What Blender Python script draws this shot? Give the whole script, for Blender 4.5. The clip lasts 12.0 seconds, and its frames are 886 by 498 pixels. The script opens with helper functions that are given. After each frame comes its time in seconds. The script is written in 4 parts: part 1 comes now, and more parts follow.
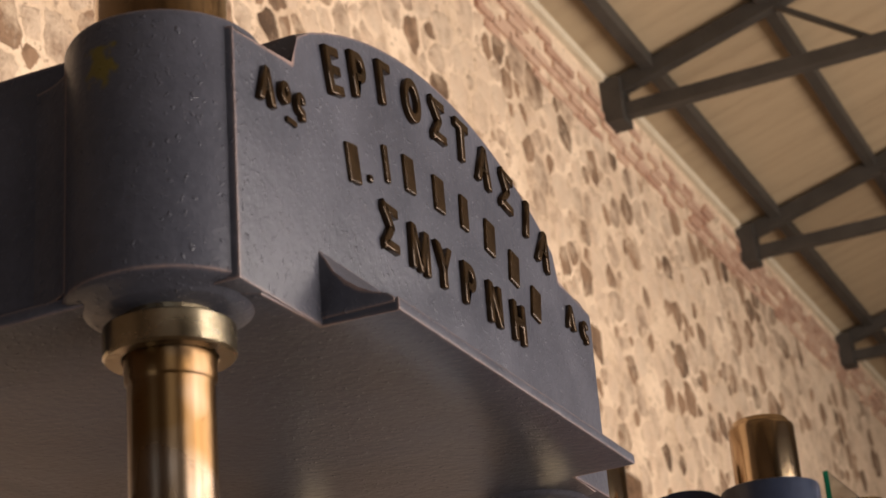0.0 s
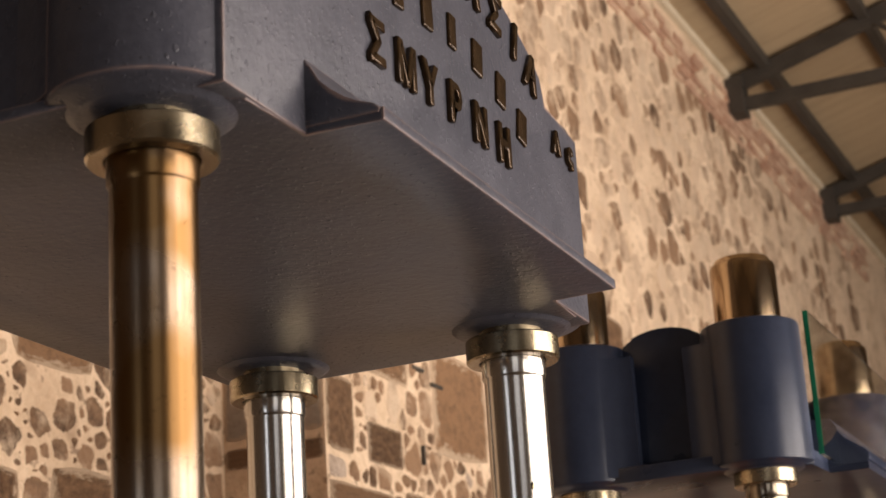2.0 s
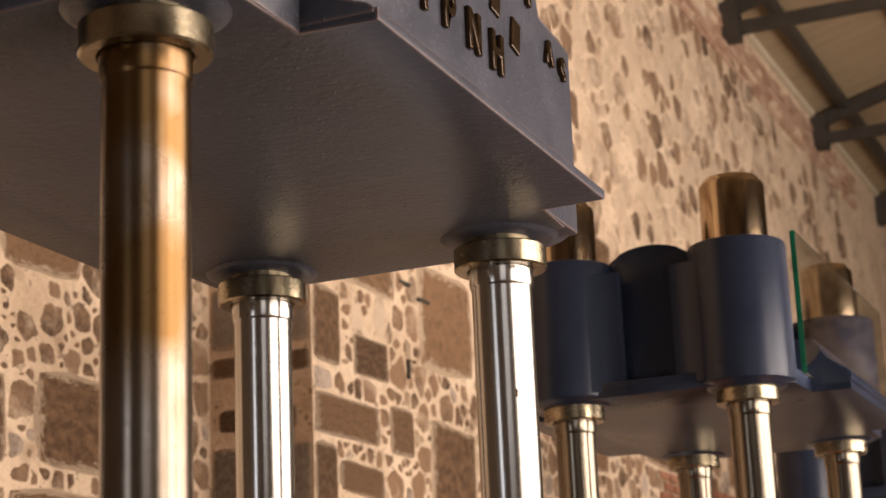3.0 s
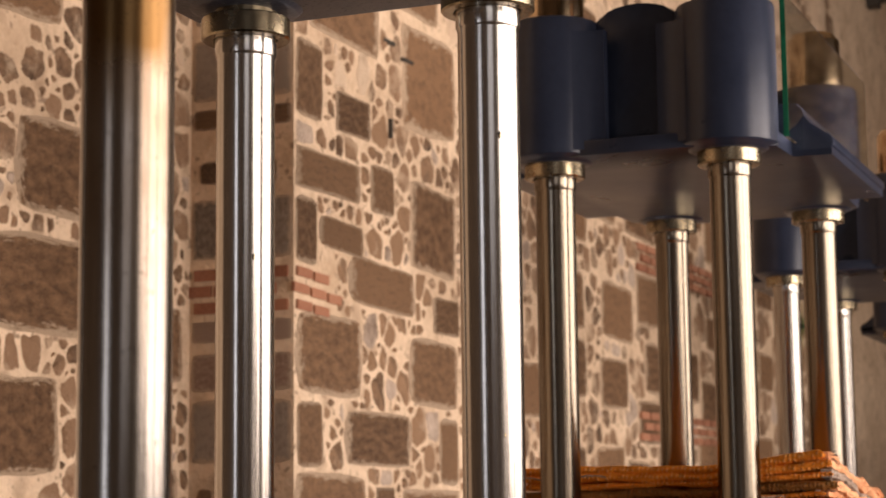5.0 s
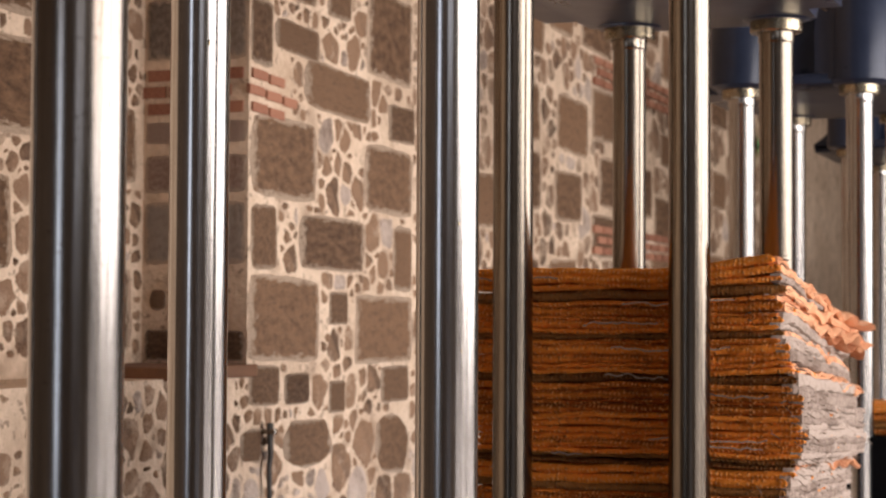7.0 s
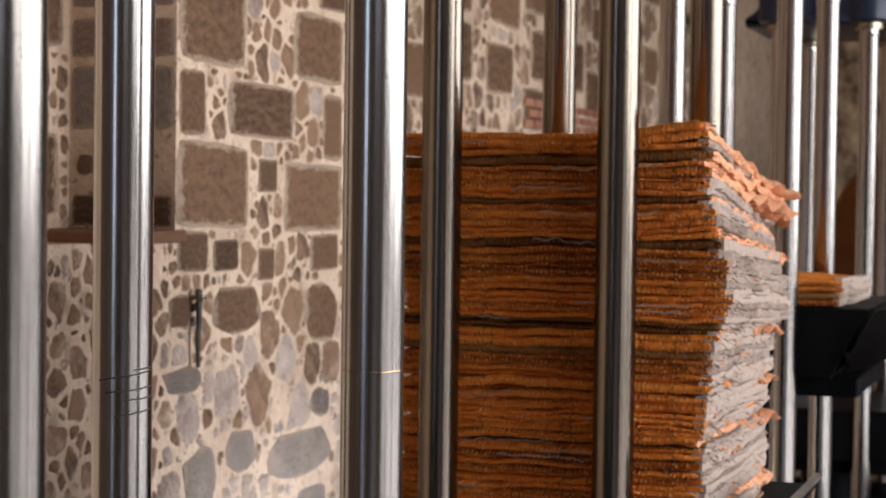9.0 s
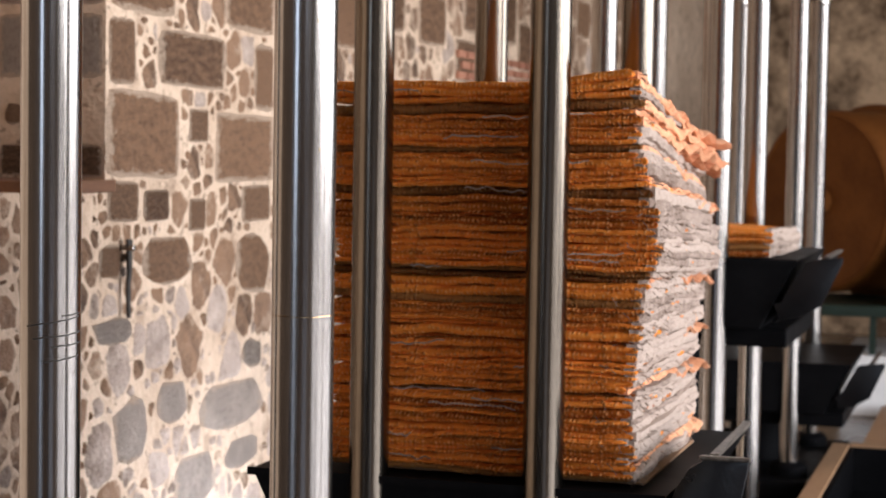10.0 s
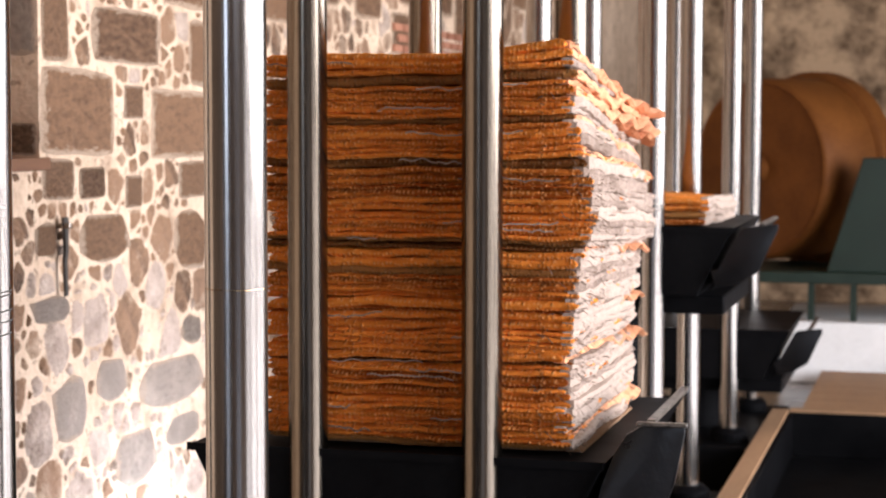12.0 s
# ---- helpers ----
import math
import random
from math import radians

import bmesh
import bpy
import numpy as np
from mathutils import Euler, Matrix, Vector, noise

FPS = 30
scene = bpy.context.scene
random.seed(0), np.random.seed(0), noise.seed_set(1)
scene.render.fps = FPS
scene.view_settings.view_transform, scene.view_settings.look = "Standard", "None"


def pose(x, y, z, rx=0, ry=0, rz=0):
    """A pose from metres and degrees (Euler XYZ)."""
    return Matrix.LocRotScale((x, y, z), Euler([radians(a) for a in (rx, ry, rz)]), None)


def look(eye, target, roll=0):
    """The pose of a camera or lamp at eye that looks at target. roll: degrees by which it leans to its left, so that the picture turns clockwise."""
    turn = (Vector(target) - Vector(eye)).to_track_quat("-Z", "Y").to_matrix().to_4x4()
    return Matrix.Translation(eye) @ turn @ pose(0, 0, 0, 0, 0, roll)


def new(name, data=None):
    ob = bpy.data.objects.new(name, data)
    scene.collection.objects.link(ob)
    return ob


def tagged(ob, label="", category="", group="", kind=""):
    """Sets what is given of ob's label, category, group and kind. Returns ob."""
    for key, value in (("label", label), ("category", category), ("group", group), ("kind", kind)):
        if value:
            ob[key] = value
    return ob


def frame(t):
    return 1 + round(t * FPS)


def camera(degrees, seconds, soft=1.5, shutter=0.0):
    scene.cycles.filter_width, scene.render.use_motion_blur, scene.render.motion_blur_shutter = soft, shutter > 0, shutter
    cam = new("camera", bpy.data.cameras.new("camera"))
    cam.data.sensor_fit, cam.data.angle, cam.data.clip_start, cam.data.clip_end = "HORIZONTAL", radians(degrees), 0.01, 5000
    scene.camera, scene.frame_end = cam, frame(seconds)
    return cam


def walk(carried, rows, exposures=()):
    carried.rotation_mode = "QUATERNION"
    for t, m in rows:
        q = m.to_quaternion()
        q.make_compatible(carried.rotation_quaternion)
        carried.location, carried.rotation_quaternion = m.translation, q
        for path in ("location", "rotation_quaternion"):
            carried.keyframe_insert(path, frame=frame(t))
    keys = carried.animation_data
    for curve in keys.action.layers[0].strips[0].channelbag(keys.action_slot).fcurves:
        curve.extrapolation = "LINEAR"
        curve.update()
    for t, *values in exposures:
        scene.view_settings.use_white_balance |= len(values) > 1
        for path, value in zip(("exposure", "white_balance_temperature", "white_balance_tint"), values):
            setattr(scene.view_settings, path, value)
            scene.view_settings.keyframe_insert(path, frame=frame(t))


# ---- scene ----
cam = camera(27.05, 12.0)
cam.data.dof.use_dof, cam.data.dof.focus_distance, cam.data.dof.aperture_fstop = True, 3.1, 8.0
PATH = [
    (0, (1.1312, -1.7645, 2.2019), (-2.5707, 6.7519, 5.9124), -5.04),
    (0.5, (1.1311, -1.7632, 2.1978), (-2.5694, 6.7688, 5.8735), -4.99),
    (1, (1.1316, -1.7665, 2.1813), (-2.6034, 6.8261, 5.6765), -4.93),
    (1.5, (1.1264, -1.7589, 2.1692), (-2.6569, 6.9336, 5.3516), -4.37),
    (2, (1.1198, -1.7429, 2.1597), (-2.6750, 7.0287, 5.1023), -3.69),
    (2.5, (1.1179, -1.7469, 2.1477), (-2.6792, 7.0875, 4.8928), -3.08),
    (4.5, (1.1116, -1.7374, 2.0939), (-2.7174, 7.3484, 3.7634), -0.89),
    (5, (1.1063, -1.7303, 2.0776), (-2.7261, 7.4093, 3.4115), -0.62),
    (5.5, (1.1077, -1.7197, 2.0607), (-2.7163, 7.4577, 3.1333), -0.35),
    (6, (1.1099, -1.7275, 2.0492), (-2.6754, 7.4922, 2.8664), -0.32),
    (6.5, (1.1041, -1.7220, 2.0341), (-2.6224, 7.5402, 2.6054), 0.04),
    (7, (1.1037, -1.7264, 2.0259), (-2.5364, 7.5806, 2.3871), 0.30),
    (9, (1.1098, -1.7235, 1.9858), (-2.1764, 7.7166, 1.6939), 0.77),
    (9.5, (1.1078, -1.7276, 1.9747), (-2.0054, 7.7659, 1.5502), 0.98),
    (10, (1.1109, -1.7159, 1.9692), (-1.8235, 7.8291, 1.4383), 0.91),
    (10.5, (1.1163, -1.7137, 1.9672), (-1.6864, 7.8681, 1.3897), 0.72),
    (11, (1.1224, -1.7156, 1.9658), (-1.5991, 7.8878, 1.3596), 0.52),
    (11.5, (1.1286, -1.7201, 1.9652), (-1.5466, 7.8942, 1.3264), 0.27),
    (12, (1.1311, -1.7234, 1.9648), (-1.5011, 7.9007, 1.2946), 0.07),
]
EXPOSURES = [(0.0, -0.08, 6600, 15), (2.5, -0.08, 6850, 17), (4.5, -0.28, 7000, 21), (7.0, -0.22, 6000, 17), (9.0, -0.38, 5600, 13), (9.5, -0.18, 5550, 13), (11.0, 0.34, 5600, 15), (12.0, 0.53, 5650, 16)]
walk(cam, [(t, look(eye, target, roll)) for t, eye, target, roll in PATH], EXPOSURES)

# The plan is drawn with the near front column of the first press at x = 0, y = 0,
# the row of presses along y and the long stone wall at x = WALL; U metres to a unit.
U, FLOOR = 0.8, -1.1
WALL, TOP = -2.37, 7.9            # long stone wall: its face and its height
ROOM, FAR, BACK = 8.5, 24.0, -6.0  # opposite wall, far end wall, wall behind the camera
SPAN, DEPTH, PITCH = 1.395, 0.584, 3.485  # columns along the row, across it, press to press
UNDER = 2.578                     # underside of the crossheads


def place(x, y, z):
    return Vector((U * x, U * y, U * (z - FLOOR)))


# ---- world and light ----
world = bpy.data.worlds.new("world")
scene.world = world
world.use_nodes = True
wn = world.node_tree.nodes
sky = wn.new("ShaderNodeTexSky")
sky.sky_type, sky.sun_disc, sky.sun_elevation, sky.sun_rotation = "NISHITA", False, radians(40), radians(90)
wn["Background"].inputs["Strength"].default_value = 0.1
world.node_tree.links.new(sky.outputs[0], wn["Background"].inputs["Color"])


def area(name, loc, aim, sx, sy, watts, colour):
    lamp = bpy.data.lights.new(name, "AREA")
    lamp.shape, lamp.size, lamp.size_y, lamp.energy, lamp.color = "RECTANGLE", U * sx, U * sy, watts, colour
    ob = new(name, lamp)
    ob.matrix_world = look(place(*loc), place(*aim))
    return ob


# windows in the opposite wall: middle, sill, head, watts of daylight
WIDE = 3.2
WINDOWS = [(-2.4, -0.5, 2.6, 170), (1.2, -0.65, 5.4, 470), (5.0, -0.65, 5.4, 480), (8.8, -0.65, 5.4, 430), (12.6, -0.6, 3.6, 120)]
for y, sill, head, watts in WINDOWS:
    area("window_daylight", (ROOM - 0.05, y, (sill + head) / 2), (0, y, (sill + head) / 2), WIDE, head - sill, watts, (1.0, 0.92, 0.82))
# shaded window in the end wall behind the camera: x from and to, sill and head
SOUTH = (2.6, 5.6, -0.2, 3.6)
area("end_window_daylight", (4.1, BACK + 0.05, 1.7), (4.1, 5, 1.7), 3.0, 3.8, 34, (0.92, 0.96, 1.0))
# added cool fill, low before the closed end wall; no opening there
area("low_end_fill", (-1.5, BACK + 0.05, 0.0), (-1.5, 5, 0.0), 1.2, 2.1, 16, (0.8, 0.9, 1.0))
# added lamp without a fixture, brightens the foot of the stone wall
area("wall_foot_fill", (-1.75, 6.0, -1.02), (WALL, 6.0, 0.25), 0.9, 0.15, 12, (0.88, 0.94, 1.0))


# ---- materials ----
def rgb(c):
    return (*c, 1.0)


def material(name, dark, light, rough=0.7, metal=0.0, scale=6.0, fine=60.0, bump=0.3, spread=0.5, per_object=0.0, per_island=False, stretch=(1, 1, 1), rough_vary=0.1, dist=0.01):
    m = bpy.data.materials.new(name)
    m.use_nodes = True
    n, l = m.node_tree.nodes, m.node_tree.links
    b = n["Principled BSDF"]
    co = n.new("ShaderNodeTexCoord")
    mp = n.new("ShaderNodeMapping")
    mp.inputs["Scale"].default_value = stretch
    l.new(co.outputs["Object"], mp.inputs["Vector"])
    big, small = n.new("ShaderNodeTexNoise"), n.new("ShaderNodeTexNoise")
    for t, s, d in ((big, scale, 6), (small, fine, 4)):
        t.inputs["Scale"].default_value, t.inputs["Detail"].default_value, t.inputs["Roughness"].default_value = s, d, 0.6
        l.new(mp.outputs[0], t.inputs["Vector"])
    mix = n.new("ShaderNodeMath")
    mix.operation = "MULTIPLY_ADD"
    l.new(small.outputs["Fac"], mix.inputs[0])
    mix.inputs[1].default_value = 0.45
    l.new(big.outputs["Fac"], mix.inputs[2])
    last = mix.outputs[0]
    if per_object:
        info, add = n.new("ShaderNodeNewGeometry" if per_island else "ShaderNodeObjectInfo"), n.new("ShaderNodeMath")
        add.operation = "MULTIPLY_ADD"
        l.new(info.outputs["Random Per Island" if per_island else "Random"], add.inputs[0])
        add.inputs[1].default_value = per_object
        l.new(last, add.inputs[2])
        last = add.outputs[0]
    ramp = n.new("ShaderNodeValToRGB")
    mid = 0.72 + per_object / 2
    ramp.color_ramp.elements[0].position, ramp.color_ramp.elements[1].position = max(0, mid - spread / 2), min(1, mid + spread / 2)
    ramp.color_ramp.elements[0].color, ramp.color_ramp.elements[1].color = rgb(dark), rgb(light)
    l.new(last, ramp.inputs[0])
    l.new(ramp.outputs[0], b.inputs["Base Color"])
    r = n.new("ShaderNodeMapRange")
    r.inputs["To Min"].default_value, r.inputs["To Max"].default_value = max(0.03, rough - rough_vary), min(1, rough + rough_vary)
    l.new(big.outputs["Fac"], r.inputs["Value"])
    l.new(r.outputs[0], b.inputs["Roughness"])
    b.inputs["Metallic"].default_value = metal
    bp = n.new("ShaderNodeBump")
    bp.inputs["Strength"].default_value, bp.inputs["Distance"].default_value = bump, dist
    l.new(mix.outputs[0], bp.inputs["Height"])
    l.new(bp.outputs[0], b.inputs["Normal"])
    return m


PAINT = material("slate_grey_paint", (0.028, 0.030, 0.040), (0.07, 0.071, 0.089), 0.36, 0, 5, 75, 0.7, 0.7, dist=0.0035)
PAINT.node_tree.nodes["Principled BSDF"].inputs["Specular IOR Level"].default_value = 0.22


def scuffed(m, at, reach, colour):
    """One patch of old yellow paint round a point, broken up by noise."""
    n, l = m.node_tree.nodes, m.node_tree.links
    b = n["Principled BSDF"]
    co, di, no, ma, mr, mix = (n.new(k) for k in ("ShaderNodeTexCoord", "ShaderNodeVectorMath", "ShaderNodeTexNoise", "ShaderNodeMath", "ShaderNodeMapRange", "ShaderNodeMix"))
    di.operation = "DISTANCE"
    l.new(co.outputs["Object"], di.inputs[0])
    di.inputs[1].default_value = at
    no.inputs["Scale"].default_value, no.inputs["Detail"].default_value = 38, 5
    l.new(co.outputs["Object"], no.inputs["Vector"])
    ma.operation = "MULTIPLY_ADD"
    l.new(no.outputs["Fac"], ma.inputs[0])
    ma.inputs[1].default_value = reach * 2.2
    l.new(di.outputs["Value"], ma.inputs[2])
    mr.inputs["From Min"].default_value, mr.inputs["From Max"].default_value = reach * 1.75, reach * 1.5
    l.new(ma.outputs[0], mr.inputs["Value"])
    mix.data_type = "RGBA"
    l.new(mr.outputs[0], mix.inputs["Factor"])
    l.new(b.inputs["Base Color"].links[0].from_socket, mix.inputs["A"])
    mix.inputs["B"].default_value = rgb(colour)
    l.new(mix.outputs["Result"], b.inputs["Base Color"])


scuffed(PAINT, (U * -0.012, U * -0.157, U * 2.955), U * 0.05, (0.11, 0.085, 0.02))


def worn(m, colour):
    """Paint rubbed through along the edges of the casting, and small warts left by the mould."""
    n, l = m.node_tree.nodes, m.node_tree.links
    b = n["Principled BSDF"]
    geo, no, ad, mr, mix, co = (n.new(k) for k in ("ShaderNodeNewGeometry", "ShaderNodeTexNoise", "ShaderNodeMath", "ShaderNodeMapRange", "ShaderNodeMix", "ShaderNodeTexCoord"))
    soft, dot, edge = n.new("ShaderNodeBevel"), n.new("ShaderNodeVectorMath"), n.new("ShaderNodeMath")
    soft.samples, soft.inputs["Radius"].default_value = 4, 0.007
    dot.operation, edge.operation, edge.inputs[0].default_value = "DOT_PRODUCT", "SUBTRACT", 1.0
    l.new(soft.outputs[0], dot.inputs[0])
    l.new(geo.outputs["Normal"], dot.inputs[1])
    l.new(dot.outputs["Value"], edge.inputs[1])
    no.inputs["Scale"].default_value, no.inputs["Detail"].default_value = 22, 6
    l.new(co.outputs["Object"], no.inputs["Vector"])
    ad.operation = "MULTIPLY_ADD"
    l.new(no.outputs["Fac"], ad.inputs[0])
    ad.inputs[1].default_value = 0.16
    l.new(edge.outputs[0], ad.inputs[2])
    mr.inputs["From Min"].default_value, mr.inputs["From Max"].default_value = 0.115, 0.2
    mr.inputs["To Max"].default_value = 0.7
    l.new(ad.outputs[0], mr.inputs["Value"])
    mix.data_type = "RGBA"
    l.new(mr.outputs[0], mix.inputs["Factor"])
    l.new(b.inputs["Base Color"].links[0].from_socket, mix.inputs["A"])
    mix.inputs["B"].default_value = rgb(colour)
    l.new(mix.outputs["Result"], b.inputs["Base Color"])
    wart, ramp, bp = n.new("ShaderNodeTexNoise"), n.new("ShaderNodeMapRange"), n.new("ShaderNodeBump")
    wart.inputs["Scale"].default_value, wart.inputs["Detail"].default_value = 120, 2
    l.new(co.outputs["Object"], wart.inputs["Vector"])
    ramp.inputs["From Min"].default_value, ramp.inputs["From Max"].default_value = 0.62, 0.78
    l.new(wart.outputs["Fac"], ramp.inputs["Value"])
    bp.inputs["Strength"].default_value, bp.inputs["Distance"].default_value = 0.8, 0.0018
    l.new(ramp.outputs[0], bp.inputs["Height"])
    l.new(b.inputs["Normal"].links[0].from_socket, bp.inputs["Normal"])
    l.new(bp.outputs[0], b.inputs["Normal"])


worn(PAINT, (0.30, 0.20, 0.165))
PAINT_BLUE = material("slate_blue_paint", (0.009, 0.013, 0.026), (0.022, 0.029, 0.052), 0.3, 0, 4, 60, 0.12, 0.7, dist=0.003)
PAINT_BLUE.node_tree.nodes["Principled BSDF"].inputs["Specular IOR Level"].default_value = 0.3
STEEL = material("polished_steel", (0.24, 0.22, 0.197), (0.47, 0.445, 0.412), 0.19, 1, 2.5, 40, 0.025, 0.9, stretch=(6, 6, 0.5), rough_vary=0.035, dist=0.002)
STEEL_WARM = material("tarnished_steel", (0.15, 0.095, 0.045), (0.36, 0.27, 0.16), 0.24, 1, 3, 40, 0.08, 0.7, stretch=(5, 5, 0.8), dist=0.002)


COLLAR = material("worn_steel_collar", (0.17, 0.135, 0.085), (0.40, 0.335, 0.23), 0.26, 1, 4, 60, 0.15, 0.7, stretch=(3, 3, 3), dist=0.002)
CAP = material("polished_cap", (0.24, 0.165, 0.095), (0.50, 0.38, 0.25), 0.15, 1, 3, 40, 0.06, 0.7, stretch=(5, 5, 0.8), rough_vary=0.05, dist=0.002)
# darker copy of the polished steel, its dark reflections put into the colour
STEEL_BROWN = material("warm_topped_steel", (0.16, 0.145, 0.126), (0.33, 0.31, 0.283), 0.19, 1, 2.5, 40, 0.025, 0.9, stretch=(6, 6, 0.5), rough_vary=0.035, dist=0.002)


def warm_top(m, colour, low, high):
    """Warm reflection and brown tarnish put into the colour towards the column's upper end, in streaks."""
    n, l = m.node_tree.nodes, m.node_tree.links
    b = n["Principled BSDF"]
    co, sep, mr, no, mu, mix = (n.new(k) for k in ("ShaderNodeTexCoord", "ShaderNodeSeparateXYZ", "ShaderNodeMapRange", "ShaderNodeTexNoise", "ShaderNodeMath", "ShaderNodeMix"))
    l.new(co.outputs["Object"], sep.inputs[0])
    l.new(sep.outputs["Z"], mr.inputs["Value"])
    mr.inputs["From Min"].default_value, mr.inputs["From Max"].default_value = low, high
    no.inputs["Scale"].default_value = 7.0
    l.new(co.outputs["Object"], no.inputs["Vector"])
    mu.operation = "MULTIPLY"
    l.new(mr.outputs[0], mu.inputs[0])
    l.new(no.outputs["Fac"], mu.inputs[1])
    mu.inputs[1].default_value = 1.0
    gain = n.new("ShaderNodeMath")
    gain.operation, gain.use_clamp = "MULTIPLY", True
    gain.inputs[1].default_value = 2.3
    l.new(mu.outputs[0], gain.inputs[0])
    mix.data_type = "RGBA"
    l.new(gain.outputs[0], mix.inputs["Factor"])
    l.new(b.inputs["Base Color"].links[0].from_socket, mix.inputs["A"])
    mix.inputs["B"].default_value = rgb(colour)
    l.new(mix.outputs["Result"], b.inputs["Base Color"])
    dull = n.new("ShaderNodeMath")
    dull.operation = "MULTIPLY_ADD"
    l.new(gain.outputs[0], dull.inputs[0])
    dull.inputs[1].default_value = 0.10
    l.new(b.inputs["Roughness"].links[0].from_socket, dull.inputs[2])
    l.new(dull.outputs[0], b.inputs["Roughness"])


# warm reflected tone coloured into the near front column's top
warm_top(STEEL_BROWN, (0.115, 0.064, 0.025), 1.25, 1.9)
BRONZE = material("bronze_letter", (0.010, 0.006, 0.003), (0.055, 0.03, 0.012), 0.24, 0.6, 18, 120, 0.4, 0.6, dist=0.003)
BLACK = material("black_iron", (0.0015, 0.0015, 0.0018), (0.006, 0.006, 0.0065), 0.5, 0.0, 4, 50, 0.25, 0.6, dist=0.004)
BLACK.node_tree.nodes["Principled BSDF"].inputs["Specular IOR Level"].default_value = 0.03
BLACK_GLOSS = material("glossy_black_iron", (0.002, 0.002, 0.0024), (0.009, 0.009, 0.01), 0.3, 0.0, 4, 50, 0.3, 0.6, dist=0.006)
BLACK_GLOSS.node_tree.nodes["Principled BSDF"].inputs["Specular IOR Level"].default_value = 0.3
WORN_EDGE = material("worn_iron_edge", (0.03, 0.027, 0.024), (0.30, 0.27, 0.23), 0.35, 0.8, 30, 90, 0.3, 0.4, dist=0.003)
MORTAR = material("lime_mortar", (0.47, 0.33, 0.215), (0.82, 0.64, 0.465), 0.95, 0, 2.2, 28, 0.9, 0.6, dist=0.03)
STONE_ARGS = dict(rough=0.92, scale=10.0, fine=60, bump=1.0, spread=0.62, per_object=0.4, stretch=(0.01, 1, 1), dist=0.04)
STONE = material("brown_stone", (0.125, 0.064, 0.03), (0.34, 0.19, 0.098), **STONE_ARGS)
CHIP = material("chip_stone", (0.085, 0.048, 0.026), (0.31, 0.185, 0.105), **STONE_ARGS)
RUBBLE = material("rubble_stone", (0.085, 0.048, 0.026), (0.30, 0.18, 0.105), per_island=True, **STONE_ARGS)
FAR_STONE = material("end_wall_stone", (0.12, 0.075, 0.04), (0.60, 0.43, 0.265), 0.95, 0, 2.2, 7, 1.0, 0.28, dist=0.05)


def speckled(m, colour, scale, low, high, strength):
    """Small uneven inclusions of another colour, with edges broken by noise."""
    n, l = m.node_tree.nodes, m.node_tree.links
    b = n["Principled BSDF"]
    co, no, ad, vo, ra, mix = (n.new(k) for k in ("ShaderNodeTexCoord", "ShaderNodeTexNoise", "ShaderNodeMix", "ShaderNodeTexVoronoi", "ShaderNodeValToRGB", "ShaderNodeMix"))
    no.inputs["Scale"].default_value, no.inputs["Detail"].default_value = scale * 1.3, 4
    l.new(co.outputs["Object"], no.inputs["Vector"])
    ad.data_type = "VECTOR"
    ad.inputs["Factor"].default_value = 0.12
    l.new(co.outputs["Object"], ad.inputs[4])
    l.new(no.outputs["Color"], ad.inputs[5])
    vo.inputs["Scale"].default_value = scale
    l.new(ad.outputs[1], vo.inputs["Vector"])
    ra.color_ramp.elements[0].position, ra.color_ramp.elements[1].position = low, high
    ra.color_ramp.elements[0].color, ra.color_ramp.elements[1].color = (strength,) * 3 + (1,), (0, 0, 0, 1)
    l.new(vo.outputs["Distance"], ra.inputs[0])
    mix.data_type = "RGBA"
    l.new(ra.outputs[0], mix.inputs["Factor"])
    l.new(b.inputs["Base Color"].links[0].from_socket, mix.inputs["A"])
    mix.inputs["B"].default_value = rgb(colour)
    l.new(mix.outputs["Result"], b.inputs["Base Color"])


